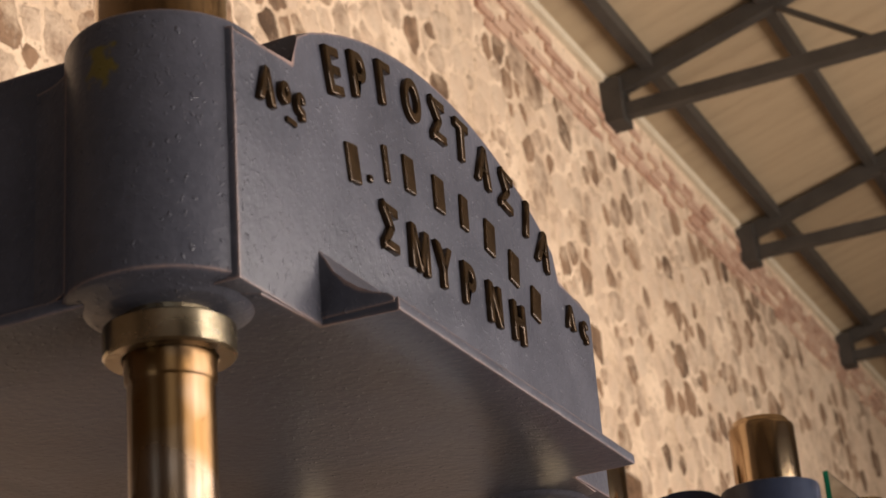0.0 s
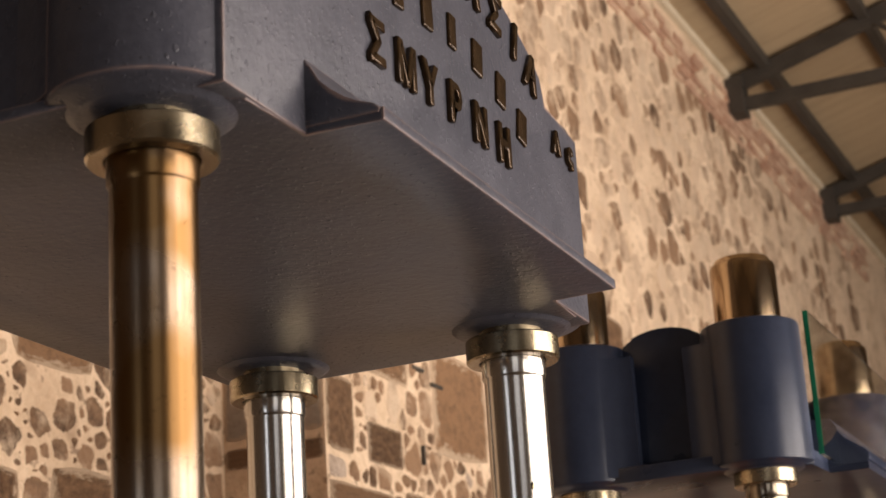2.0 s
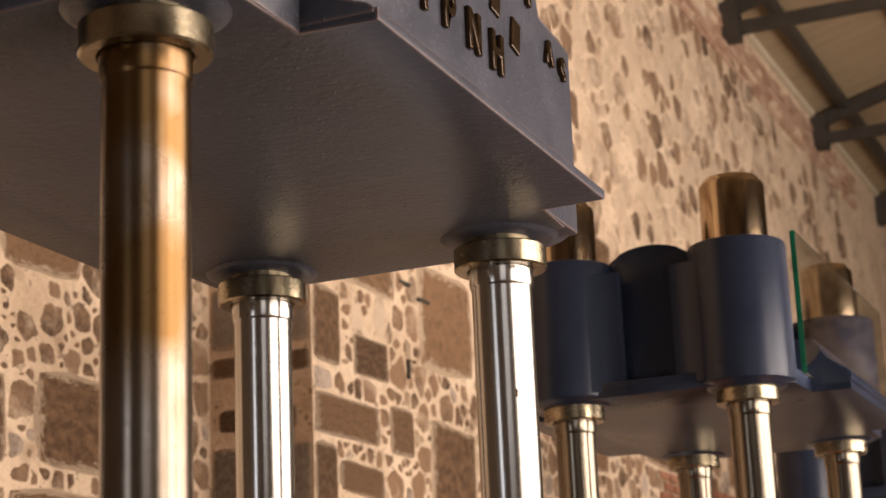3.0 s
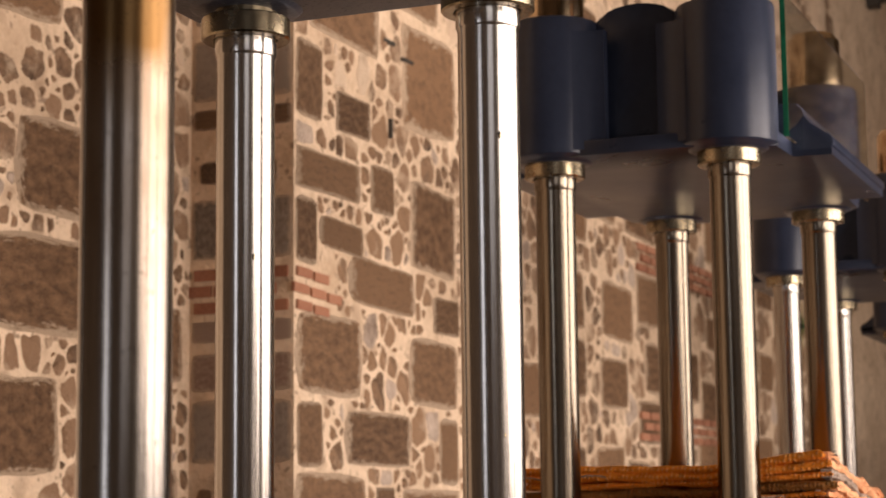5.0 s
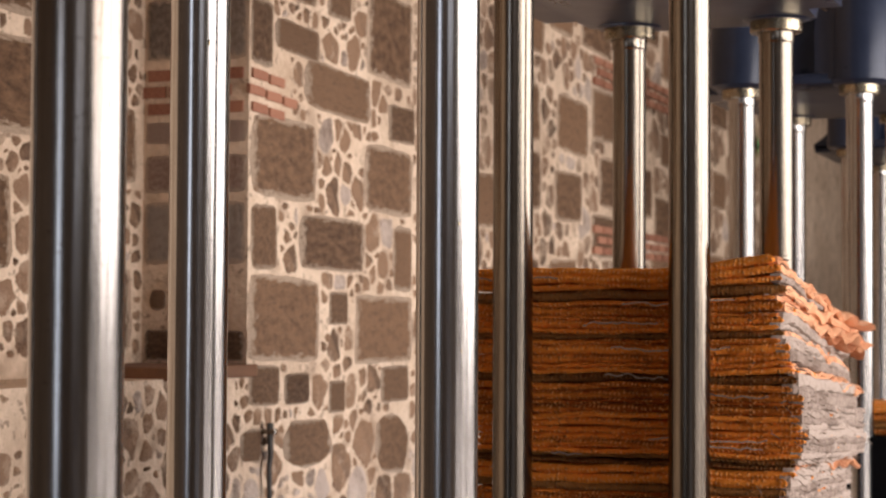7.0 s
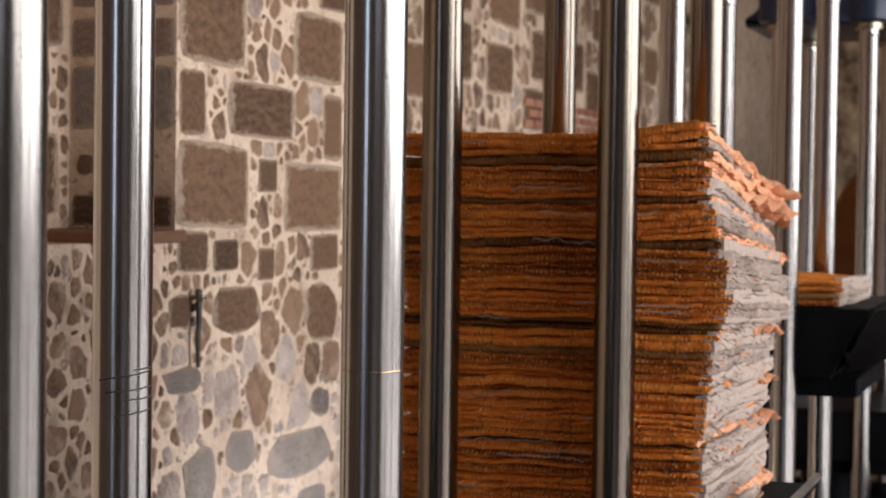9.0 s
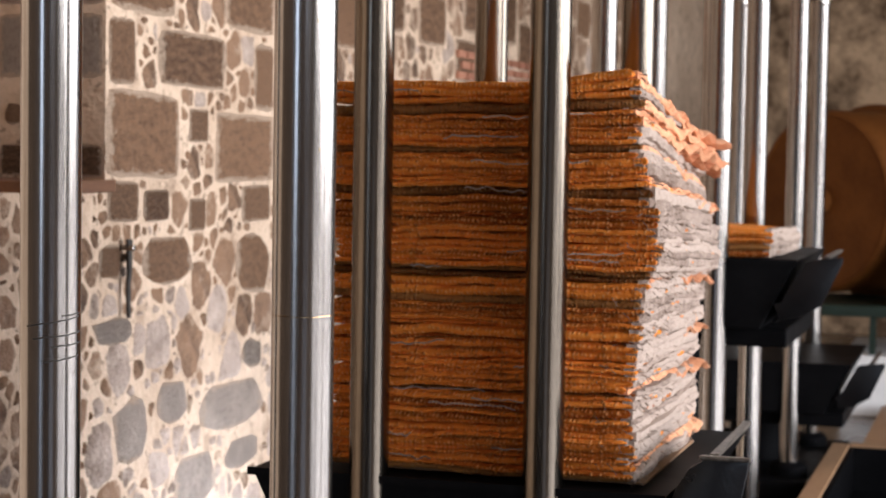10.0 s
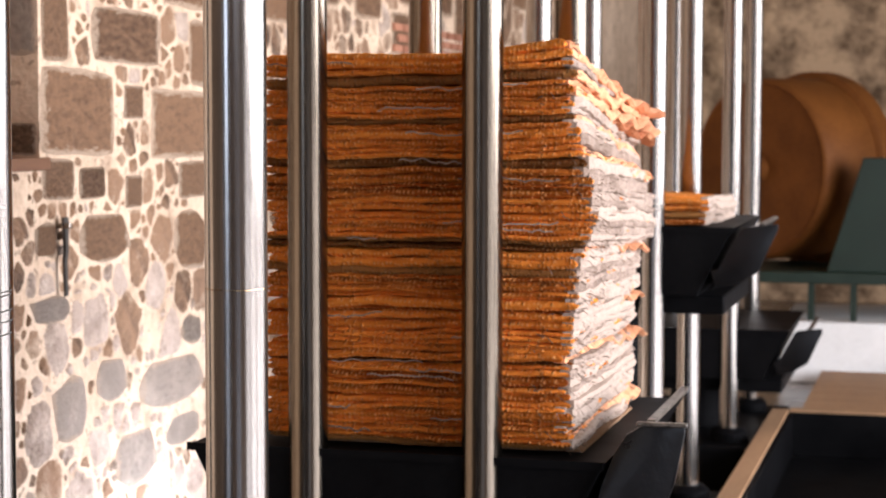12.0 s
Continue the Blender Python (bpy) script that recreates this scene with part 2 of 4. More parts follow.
def mortar_edged(m, colour):
    """Lime mortar lapping unevenly over the rim of a unit stone."""
    n, l = m.node_tree.nodes, m.node_tree.links
    b = n["Principled BSDF"]
    co, sep, ay, az, mx, no, ma, mr, mix = (n.new(k) for k in ("ShaderNodeTexCoord", "ShaderNodeSeparateXYZ", "ShaderNodeMath", "ShaderNodeMath", "ShaderNodeMath", "ShaderNodeTexNoise", "ShaderNodeMath", "ShaderNodeMapRange", "ShaderNodeMix"))
    info, shift = n.new("ShaderNodeObjectInfo"), n.new("ShaderNodeVectorMath")
    l.new(co.outputs["Object"], sep.inputs[0])
    shift.operation = "ADD"
    l.new(co.outputs["Object"], shift.inputs[0])
    l.new(info.outputs["Location"], shift.inputs[1])
    ay.operation = az.operation = "ABSOLUTE"
    mx.operation, ma.operation = "MAXIMUM", "MULTIPLY_ADD"
    l.new(sep.outputs["Y"], ay.inputs[0])
    l.new(sep.outputs["Z"], az.inputs[0])
    l.new(ay.outputs[0], mx.inputs[0])
    l.new(az.outputs[0], mx.inputs[1])
    no.inputs["Scale"].default_value, no.inputs["Detail"].default_value, no.inputs["Roughness"].default_value = 9.0, 9, 0.72
    l.new(shift.outputs[0], no.inputs["Vector"])
    l.new(no.outputs["Fac"], ma.inputs[0])
    ma.inputs[1].default_value = 0.46
    l.new(mx.outputs[0], ma.inputs[2])
    mr.inputs["From Min"].default_value, mr.inputs["From Max"].default_value = 0.655, 0.685
    l.new(ma.outputs[0], mr.inputs["Value"])
    mix.data_type = "RGBA"
    l.new(mr.outputs[0], mix.inputs["Factor"])
    l.new(b.inputs["Base Color"].links[0].from_socket, mix.inputs["A"])
    mix.inputs["B"].default_value = rgb(colour)
    l.new(mix.outputs["Result"], b.inputs["Base Color"])


speckled(STEEL_BROWN, (0.05, 0.026, 0.01), 34.0, 0.05, 0.2, 0.6)
# darker copy of the steel: the second press's dim reflections as colour
STEEL_DARK = material("dark_reflection_steel", (0.10, 0.084, 0.064), (0.25, 0.215, 0.17), 0.2, 1, 2.5, 40, 0.05, 0.9, stretch=(6, 6, 0.5), rough_vary=0.06, dist=0.002)
for steel in (STEEL, STEEL_BROWN, STEEL_DARK):
    speckled(steel, (0.04, 0.03, 0.02), 16.0, 0.015, 0.045, 0.8)
speckled(MORTAR, (0.20, 0.13, 0.085), 17.0, 0.16, 0.26, 0.75)
speckled(MORTAR, (0.30, 0.21, 0.14), 42.0, 0.12, 0.3, 0.6)
speckled(MORTAR, (0.26, 0.165, 0.10), 6.5, 0.16, 0.34, 0.5)
speckled(STONE, (0.06, 0.035, 0.02), 9.0, 0.08, 0.3, 0.5)
speckled(STONE, (0.035, 0.02, 0.012), 24.0, 0.08, 0.26, 0.7)
speckled(STONE, (0.50, 0.36, 0.24), 15.0, 0.04, 0.14, 0.55)
mortar_edged(STONE, (0.62, 0.46, 0.32))
PALE = material("pale_pink_stone", (0.22, 0.155, 0.11), (0.50, 0.39, 0.31), per_island=True, **STONE_ARGS)
LIMED = material("limed_stone", (0.24, 0.15, 0.092), (0.64, 0.47, 0.33), per_island=True, **STONE_ARGS)
PALE_STONE = material("pale_grey_stone", (0.22, 0.165, 0.122), (0.47, 0.375, 0.295), **STONE_ARGS)
mortar_edged(PALE_STONE, (0.62, 0.46, 0.32))
# grey and pink jamb stones, lightened in colour for daylight on the jamb
LIT_GREY_STONE = material("lit_grey_stone", (0.22, 0.165, 0.12), (0.46, 0.365, 0.285), **STONE_ARGS)
mortar_edged(LIT_GREY_STONE, (0.62, 0.46, 0.32))
LIT_PINK_STONE = material("lit_pink_stone", (0.36, 0.215, 0.15), (0.60, 0.42, 0.315), **STONE_ARGS)
mortar_edged(LIT_PINK_STONE, (0.66, 0.50, 0.36))
speckled(RUBBLE, (0.52, 0.38, 0.26), 4.0, 0.1, 0.2, 0.6)


def smeared(m, colour, scale, low, high, strength):
    """Lime mortar left over the faces of the stones in uneven patches."""
    n, l = m.node_tree.nodes, m.node_tree.links
    b = n["Principled BSDF"]
    co, no, mr, mix = (n.new(k) for k in ("ShaderNodeNewGeometry", "ShaderNodeTexNoise", "ShaderNodeMapRange", "ShaderNodeMix"))
    no.inputs["Scale"].default_value, no.inputs["Detail"].default_value, no.inputs["Roughness"].default_value = scale, 8, 0.7
    l.new(co.outputs["Position"], no.inputs["Vector"])
    mr.inputs["From Min"].default_value, mr.inputs["From Max"].default_value, mr.inputs["To Max"].default_value = low, high, strength
    l.new(no.outputs["Fac"], mr.inputs["Value"])
    mix.data_type = "RGBA"
    l.new(mr.outputs[0], mix.inputs["Factor"])
    l.new(b.inputs["Base Color"].links[0].from_socket, mix.inputs["A"])
    mix.inputs["B"].default_value = rgb(colour)
    l.new(mix.outputs["Result"], b.inputs["Base Color"])


smeared(RUBBLE, (0.62, 0.47, 0.33), 6.0, 0.5, 0.66, 0.8)
smeared(LIMED, (0.66, 0.51, 0.37), 5.0, 0.42, 0.62, 0.85)
smeared(CHIP, (0.62, 0.47, 0.33), 9.0, 0.56, 0.68, 0.7)
smeared(PALE_STONE, (0.64, 0.52, 0.41), 7.0, 0.45, 0.64, 0.75)
smeared(PALE, (0.66, 0.53, 0.42), 8.0, 0.5, 0.66, 0.7)
smeared(MORTAR, (0.36, 0.24, 0.15), 3.5, 0.54, 0.72, 0.55)
BRICK = material("red_brick", (0.22, 0.075, 0.04), (0.42, 0.19, 0.11), 0.9, 0, 8, 60, 0.6, 0.8, per_object=0.4, dist=0.01)
BRICK_TOP = material("worn_brick", (0.30, 0.14, 0.085), (0.5, 0.33, 0.23), 0.9, 0, 8, 60, 0.6, 0.8, per_object=0.4, per_island=True, dist=0.01)
WOOD = material("brown_wood", (0.14, 0.065, 0.03), (0.28, 0.14, 0.07), 0.7, 0, 5, 60, 0.4, 0.7, stretch=(1, 0.15, 1), dist=0.006)
WOOD_DARK = material("dark_sill_wood", (0.085, 0.036, 0.014), (0.20, 0.09, 0.038), 0.7, 0, 5, 60, 0.4, 0.7, stretch=(1, 0.15, 1), dist=0.006)
WOOD_PALE = material("tan_wood", (0.2, 0.108, 0.05), (0.34, 0.2, 0.098), 0.7, 0, 5, 60, 0.4, 0.7, stretch=(1, 0.15, 1), dist=0.006)
SIGN = bpy.data.materials.new("green_sign_light")
SIGN.use_nodes = True
SIGN.node_tree.nodes["Principled BSDF"].inputs["Emission Color"].default_value = (0.02, 0.8, 0.12, 1)
SIGN.node_tree.nodes["Principled BSDF"].inputs["Emission Strength"].default_value = 1.2
BOARD = material("roof_board", (0.20, 0.135, 0.075), (0.34, 0.25, 0.15), 0.8, 0, 2, 30, 0.3, 0.7, per_object=0.3, stretch=(0.4, 4, 1), dist=0.01)
CREAM = material("cream_board", (0.5, 0.42, 0.3), (0.66, 0.57, 0.43), 0.8, 0, 3, 40, 0.2, 0.6)
IRON = material("roof_iron", (0.03, 0.026, 0.022), (0.07, 0.06, 0.05), 0.6, 0.3, 4, 50, 0.3, 0.7)
CONCRETE = material("tan_floor", (0.06, 0.041, 0.026), (0.12, 0.082, 0.052), 0.26, 0, 1.2, 30, 0.3, 0.6)
# for unseen walls only, coloured dark so that the steel mirrors darkness
PLASTER = material("brown_plaster", (0.05, 0.033, 0.02), (0.12, 0.08, 0.05), 0.9, 0, 1.5, 30, 0.4, 0.6)
WHITE = material("white_plinth", (0.6, 0.6, 0.58), (0.78, 0.78, 0.76), 0.7, 0, 2, 30, 0.2, 0.6)
GREEN = material("green_paint", (0.0015, 0.008, 0.004), (0.004, 0.017, 0.009), 0.45, 0, 4, 50, 0.2, 0.7)
RUST = material("orange_brown_drum", (0.08, 0.026, 0.005), (0.19, 0.07, 0.014), 0.55, 0.1, 3, 40, 0.3, 0.7)
RUST.node_tree.nodes["Principled BSDF"].inputs["Specular IOR Level"].default_value = 0.15
WEAVE = dict(rough=0.95, scale=5, fine=60, bump=1.0, spread=0.62, per_object=0.6, stretch=(1.0, 1.0, 9), dist=0.03)
MAT = material("orange_coir", (0.34, 0.075, 0.006), (0.95, 0.30, 0.034), **WEAVE)
MAT_DULL = material("grey_brown_coir", (0.16, 0.052, 0.009), (0.38, 0.165, 0.042), **WEAVE)
FLAP = material("orange_flap", (0.40, 0.14, 0.05), (0.66, 0.32, 0.16), 0.95, 0, 8, 70, 1.0, 0.6, per_object=0.4, dist=0.02)


def stitched(m, colour):
    """Rows of small pale stitches over a woven material."""
    n, l = m.node_tree.nodes, m.node_tree.links
    b = n["Principled BSDF"]
    co, mp, vo, ra, mix = (n.new(k) for k in ("ShaderNodeTexCoord", "ShaderNodeMapping", "ShaderNodeTexVoronoi", "ShaderNodeValToRGB", "ShaderNodeMix"))
    mp.inputs["Scale"].default_value = (86, 3, 66)
    vo.inputs["Scale"].default_value, vo.inputs["Randomness"].default_value = 1.0, 0.5
    own, slide = n.new("ShaderNodeObjectInfo"), n.new("ShaderNodeCombineXYZ")
    l.new(own.outputs["Random"], slide.inputs["X"])
    l.new(slide.outputs[0], mp.inputs["Location"])
    l.new(co.outputs["Object"], mp.inputs["Vector"])
    l.new(mp.outputs[0], vo.inputs["Vector"])
    ra.color_ramp.elements[0].position, ra.color_ramp.elements[1].position = 0.14, 0.42
    ra.color_ramp.elements[0].color, ra.color_ramp.elements[1].color = (0.75, 0.75, 0.75, 1), (0, 0, 0, 1)
    l.new(vo.outputs["Distance"], ra.inputs[0])
    mix.data_type = "RGBA"
    l.new(ra.outputs[0], mix.inputs["Factor"])
    l.new(b.inputs["Base Color"].links[0].from_socket, mix.inputs["A"])
    mix.inputs["B"].default_value = rgb(colour)
    l.new(mix.outputs["Result"], b.inputs["Base Color"])
    bp = n.new("ShaderNodeBump")
    bp.inputs["Strength"].default_value, bp.inputs["Distance"].default_value = 1.0, 0.008
    l.new(ra.outputs[0], bp.inputs["Height"])
    l.new(b.inputs["Normal"].links[0].from_socket, bp.inputs["Normal"])
    l.new(bp.outputs[0], b.inputs["Normal"])


for m in (MAT, MAT_DULL):
    m.node_tree.nodes["Principled BSDF"].inputs["Specular IOR Level"].default_value = 0.08
stitched(MAT, (1.0, 0.50, 0.17))
stitched(MAT_DULL, (0.36, 0.2, 0.08))
FRINGE = material("pale_fringe", (0.17, 0.118, 0.086), (0.36, 0.28, 0.222), 0.95, 0, 9, 80, 1.0, 0.6, per_object=0.5, dist=0.02)


def glass(name, tint):
    m = bpy.data.materials.new(name)
    m.use_nodes = True
    b = m.node_tree.nodes["Principled BSDF"]
    b.inputs["Base Color"].default_value = rgb(tint)
    b.inputs["Transmission Weight"].default_value, b.inputs["Roughness"].default_value, b.inputs["IOR"].default_value = 1.0, 0.02, 1.45
    return m


GLASS = glass("clear_glass", (0.95, 0.98, 0.96))
EDGE = material("green_glass_edge", (0.0, 0.06, 0.03), (0.01, 0.16, 0.09), 0.15, 0, 5, 50, 0.0)


# ---- mesh helpers ----
def part(name, bm, mat, parent=None, label="", smooth=False, at=None, kind=""):
    """One mesh under a thing, or a thing of its own when it has no parent; drawn in units."""
    bmesh.ops.transform(bm, matrix=Matrix.Scale(U, 4), verts=bm.verts)
    bmesh.ops.recalc_face_normals(bm, faces=bm.faces)
    me = bpy.data.meshes.new(name)
    bm.to_mesh(me)
    bm.free()
    me.materials.append(mat)
    if smooth:
        me.shade_smooth()
        me.set_sharp_from_angle(angle=radians(38))
    ob = new(name, me)
    if parent:
        ob.parent = parent
        if at:
            ob.location = U * Vector(at)
    else:
        ob.location = place(*(at or (0, 0, 0)))
    return tagged(ob, label=label, kind=kind)


def thing(name, at, label, category, group="", kind=""):
    ob = new(name)
    ob.empty_display_size = 0.1
    ob.location = place(*at)
    return tagged(ob, label, category, group, kind)


def box(bm, lo, hi, bevel=0.0):
    v = [bm.verts.new((x, y, z)) for z in (lo[2], hi[2]) for x, y in ((lo[0], lo[1]), (hi[0], lo[1]), (hi[0], hi[1]), (lo[0], hi[1]))]
    f = [bm.faces.new([v[i] for i in q]) for q in ((3, 2, 1, 0), (4, 5, 6, 7), (0, 1, 5, 4), (1, 2, 6, 5), (2, 3, 7, 6), (3, 0, 4, 7))]
    if bevel:
        edges = list({e for q in f for e in q.edges})
        bmesh.ops.bevel(bm, geom=edges, offset=bevel, segments=2, affect="EDGES", profile=0.5)
    return bm


def boxes(*spans, bevel=0.0):
    bm = bmesh.new()
    for lo, hi in spans:
        box(bm, lo, hi, bevel)
    return bm


def prism(bm, outline, axis, lo, hi, bevel=0.0):
    """A closed outline pulled along an axis; the outline's two coordinates are the other two axes in order."""
    def at(p, h):
        q = list(p)
        q.insert("xyz".index(axis), h)
        return q
    a, b = [bm.verts.new(at(p, lo)) for p in outline], [bm.verts.new(at(p, hi)) for p in outline]
    n = len(outline)
    f = [bm.faces.new(a), bm.faces.new(b[::-1])]
    f += [bm.faces.new((a[i], b[i], b[(i + 1) % n], a[(i + 1) % n])) for i in range(n)]
    if bevel:
        edges = list({e for q in f[:2] for e in q.edges})
        bmesh.ops.bevel(bm, geom=edges, offset=bevel, segments=2, affect="EDGES", profile=0.5)
    return bm


def lathe(bm, profile, seg=48, cx=0.0, cy=0.0):
    """A profile of (radius, z) turned round a vertical axis."""
    rings = []
    for r, z in profile:
        if r < 1e-5:
            rings.append([bm.verts.new((cx, cy, z))])
        else:
            rings.append([bm.verts.new((cx + r * math.cos(2 * math.pi * k / seg), cy + r * math.sin(2 * math.pi * k / seg), z)) for k in range(seg)])
    for a, b in zip(rings, rings[1:]):
        for k in range(seg):
            j = (k + 1) % seg
            if len(a) == 1 and len(b) == 1:
                continue
            if len(a) == 1:
                bm.faces.new((a[0], b[j], b[k]))
            elif len(b) == 1:
                bm.faces.new((a[k], a[j], b[0]))
            else:
                bm.faces.new((a[k], a[j], b[j], b[k]))
    return bm


# ---- structure ----
wall = thing("wall_west", (0, 0, 0), "tall rubble stone wall with wide pale lime mortar", "wall", kind="structure")
NICHE = (2.2, 5.07, 1.17, 4.4)  # blind window: y from and to, sill and head
bm = bmesh.new()
y0, y1, s0, s1 = NICHE
for lo, hi in (((-3.4, 0.6, FLOOR), (WALL, y0, TOP)), ((-3.4, y1, FLOOR), (WALL, FAR, TOP)), ((-3.4, y0, FLOOR), (WALL, y1, s0)),
               ((-3.4, y0, s1), (WALL, y1, TOP)), ((-3.4, y0, s0), (-2.9, y1, s1))):
    box(bm, lo, hi)
part("masonry", bm, MORTAR, wall)
# unseen stretch, darkened in colour for the columns' dark reflections
part("masonry", boxes(((-3.4, BACK, FLOOR), (WALL, 0.6, TOP))), PLASTER, wall)
part("floor", boxes(((-3.4, BACK, FLOOR - 0.3), (ROOM + 0.4, FAR + 0.4, FLOOR))), CONCRETE, label="tan concrete floor of the hall", kind="structure")
far_wall = part("wall_north", boxes(((-3.4, FAR, FLOOR), (ROOM + 0.4, FAR + 0.4, 12))), FAR_STONE, label="stone end wall of the hall", kind="structure")
x0, x1, s0, s1 = SOUTH
part("wall_south", boxes(((-3.4, BACK - 0.4, FLOOR), (x0, BACK, 12)), ((x1, BACK - 0.4, FLOOR), (ROOM + 0.4, BACK, 12)), ((x0, BACK - 0.4, FLOOR), (x1, BACK, s0)), ((x0, BACK - 0.4, s1), (x1, BACK, 12))), PLASTER, label="plastered end wall with one tall window opening", kind="structure")
bm = bmesh.new()
edge = BACK
for y, sill, head, watts in WINDOWS:
    box(bm, (ROOM, edge, FLOOR), (ROOM + 0.4, y - WIDE / 2, TOP))
    box(bm, (ROOM, y - WIDE / 2, FLOOR), (ROOM + 0.4, y + WIDE / 2, sill))
    box(bm, (ROOM, y - WIDE / 2, head), (ROOM + 0.4, y + WIDE / 2, TOP))
    edge = y + WIDE / 2
box(bm, (ROOM, edge, FLOOR), (ROOM + 0.4, FAR, TOP))
part("wall_east", bm, PLASTER, label="plastered wall with tall window openings", kind="structure")

SLOPE = 0.28
RIDGE = (WALL + ROOM) / 2


def roof_z(x):
    return TOP + SLOPE * (min(x, 2 * RIDGE - x) - WALL)


bm = bmesh.new()
prism(bm, [(WALL - 0.4, roof_z(WALL - 0.4)), (RIDGE, roof_z(RIDGE)), (ROOM + 0.4, roof_z(ROOM + 0.4)), (ROOM + 0.4, roof_z(ROOM + 0.4) + 0.2), (RIDGE, roof_z(RIDGE) + 0.2), (WALL - 0.4, roof_z(WALL - 0.4) + 0.2)], "y", BACK - 0.4, FAR + 0.4)
part("ceiling", bm, BOARD, label="sloping timber board underside of the roof", kind="structure")

for y in (-0.7, 2.8, 6.3, 9.8, 13.3, 17.0, 20.6):
    truss = thing("roof_truss", (0, y, 0), "dark iron roof truss bearing on the wall tops", "truss", "roof trusses", "structure")
    for s in (-1, 1):
        z0, z1 = roof_z(WALL) - 0.12, roof_z(RIDGE) - 0.12
        x0 = WALL if s < 0 else ROOM
        part("rafter", prism(bmesh.new(), [(x0, z0 - 0.07), (RIDGE, z1 - 0.07), (RIDGE, z1 + 0.07), (x0, z0 + 0.07)], "y", -0.05, 0.05), IRON, truss)
        for k in (1, 2, 3):
            x = x0 + (RIDGE - x0) * k / 4
            xb = x0 + (RIDGE - x0) * (k + 0.5) / 4
            part("strut", prism(bmesh.new(), [(xb - 0.03, 7.64), (xb + 0.03, 7.64), (x + 0.03, roof_z(x) - 0.15), (x - 0.03, roof_z(x) - 0.15)], "y", -0.03, 0.03), IRON, truss)
    part("tie_beam", boxes(((WALL - 0.1, -0.05, 7.55), (ROOM + 0.1, 0.05, 7.66))), IRON, truss)
    part("bearing_plate", boxes(((WALL - 0.05, -0.11, 7.50), (WALL + 0.16, 0.11, 7.86))), IRON, truss)
for k in range(1, 12):
    x = WALL + 0.37 + (k - 1) * 0.93
    z = roof_z(x)
    part("purlin", boxes(((x - 0.045, BACK, z - 0.12), (x + 0.045, FAR, z - 0.004))), IRON, label="dark iron purlin under the roof boards", kind="structure")
part("trim", boxes(((WALL - 0.02, BACK, TOP - 0.06), (WALL + 0.05, FAR, TOP + 0.01))), CREAM, label="cream board along the wall top", kind="structure")


# ---- presses ----
def letter_mesh(text, size, bold, thick):
    cu = bpy.data.curves.new("letter", "FONT")
    cu.body, cu.size, cu.align_x, cu.align_y = text, size, "CENTER", "CENTER"
    cu.offset, cu.extrude, cu.bevel_depth, cu.bevel_resolution = bold, thick / 2, thick * 0.3, 1
    ob = new("letter", cu)
    me = bpy.data.meshes.new_from_object(ob.evaluated_get(bpy.context.evaluated_depsgraph_get()))
    bpy.data.objects.remove(ob)
    bpy.data.curves.remove(cu)
    me.name = "letter"
    me.materials.clear()
    me.materials.append(BRONZE)
    return me


FACE = 0.16  # lettered face in front of the column axes
BOSS = 0.158


def lip_profile(side, plates):
    """Cove from the face out to a thin blunt edge."""
    if plates:
        p = [(0.10, 2.615), (0.286, 2.615), (0.288, 2.623), (0.275, 2.634), (0.25, 2.641), (0.225, 2.65), (0.203, 2.667), (0.185, 2.69), (0.172, 2.714), (0.162, 2.731), (0.10, 2.74)]
    else:
        p = [(0.10, UNDER + 0.02), (0.278, UNDER + 0.02), (0.29, UNDER + 0.03), (0.29, 2.63), (0.275, 2.648), (0.245, 2.66), (0.215, 2.682), (0.185, 2.72), (0.168, 2.752), (0.10, 2.76)]
    return p if side else [(-DEPTH - x, z) for x, z in p]


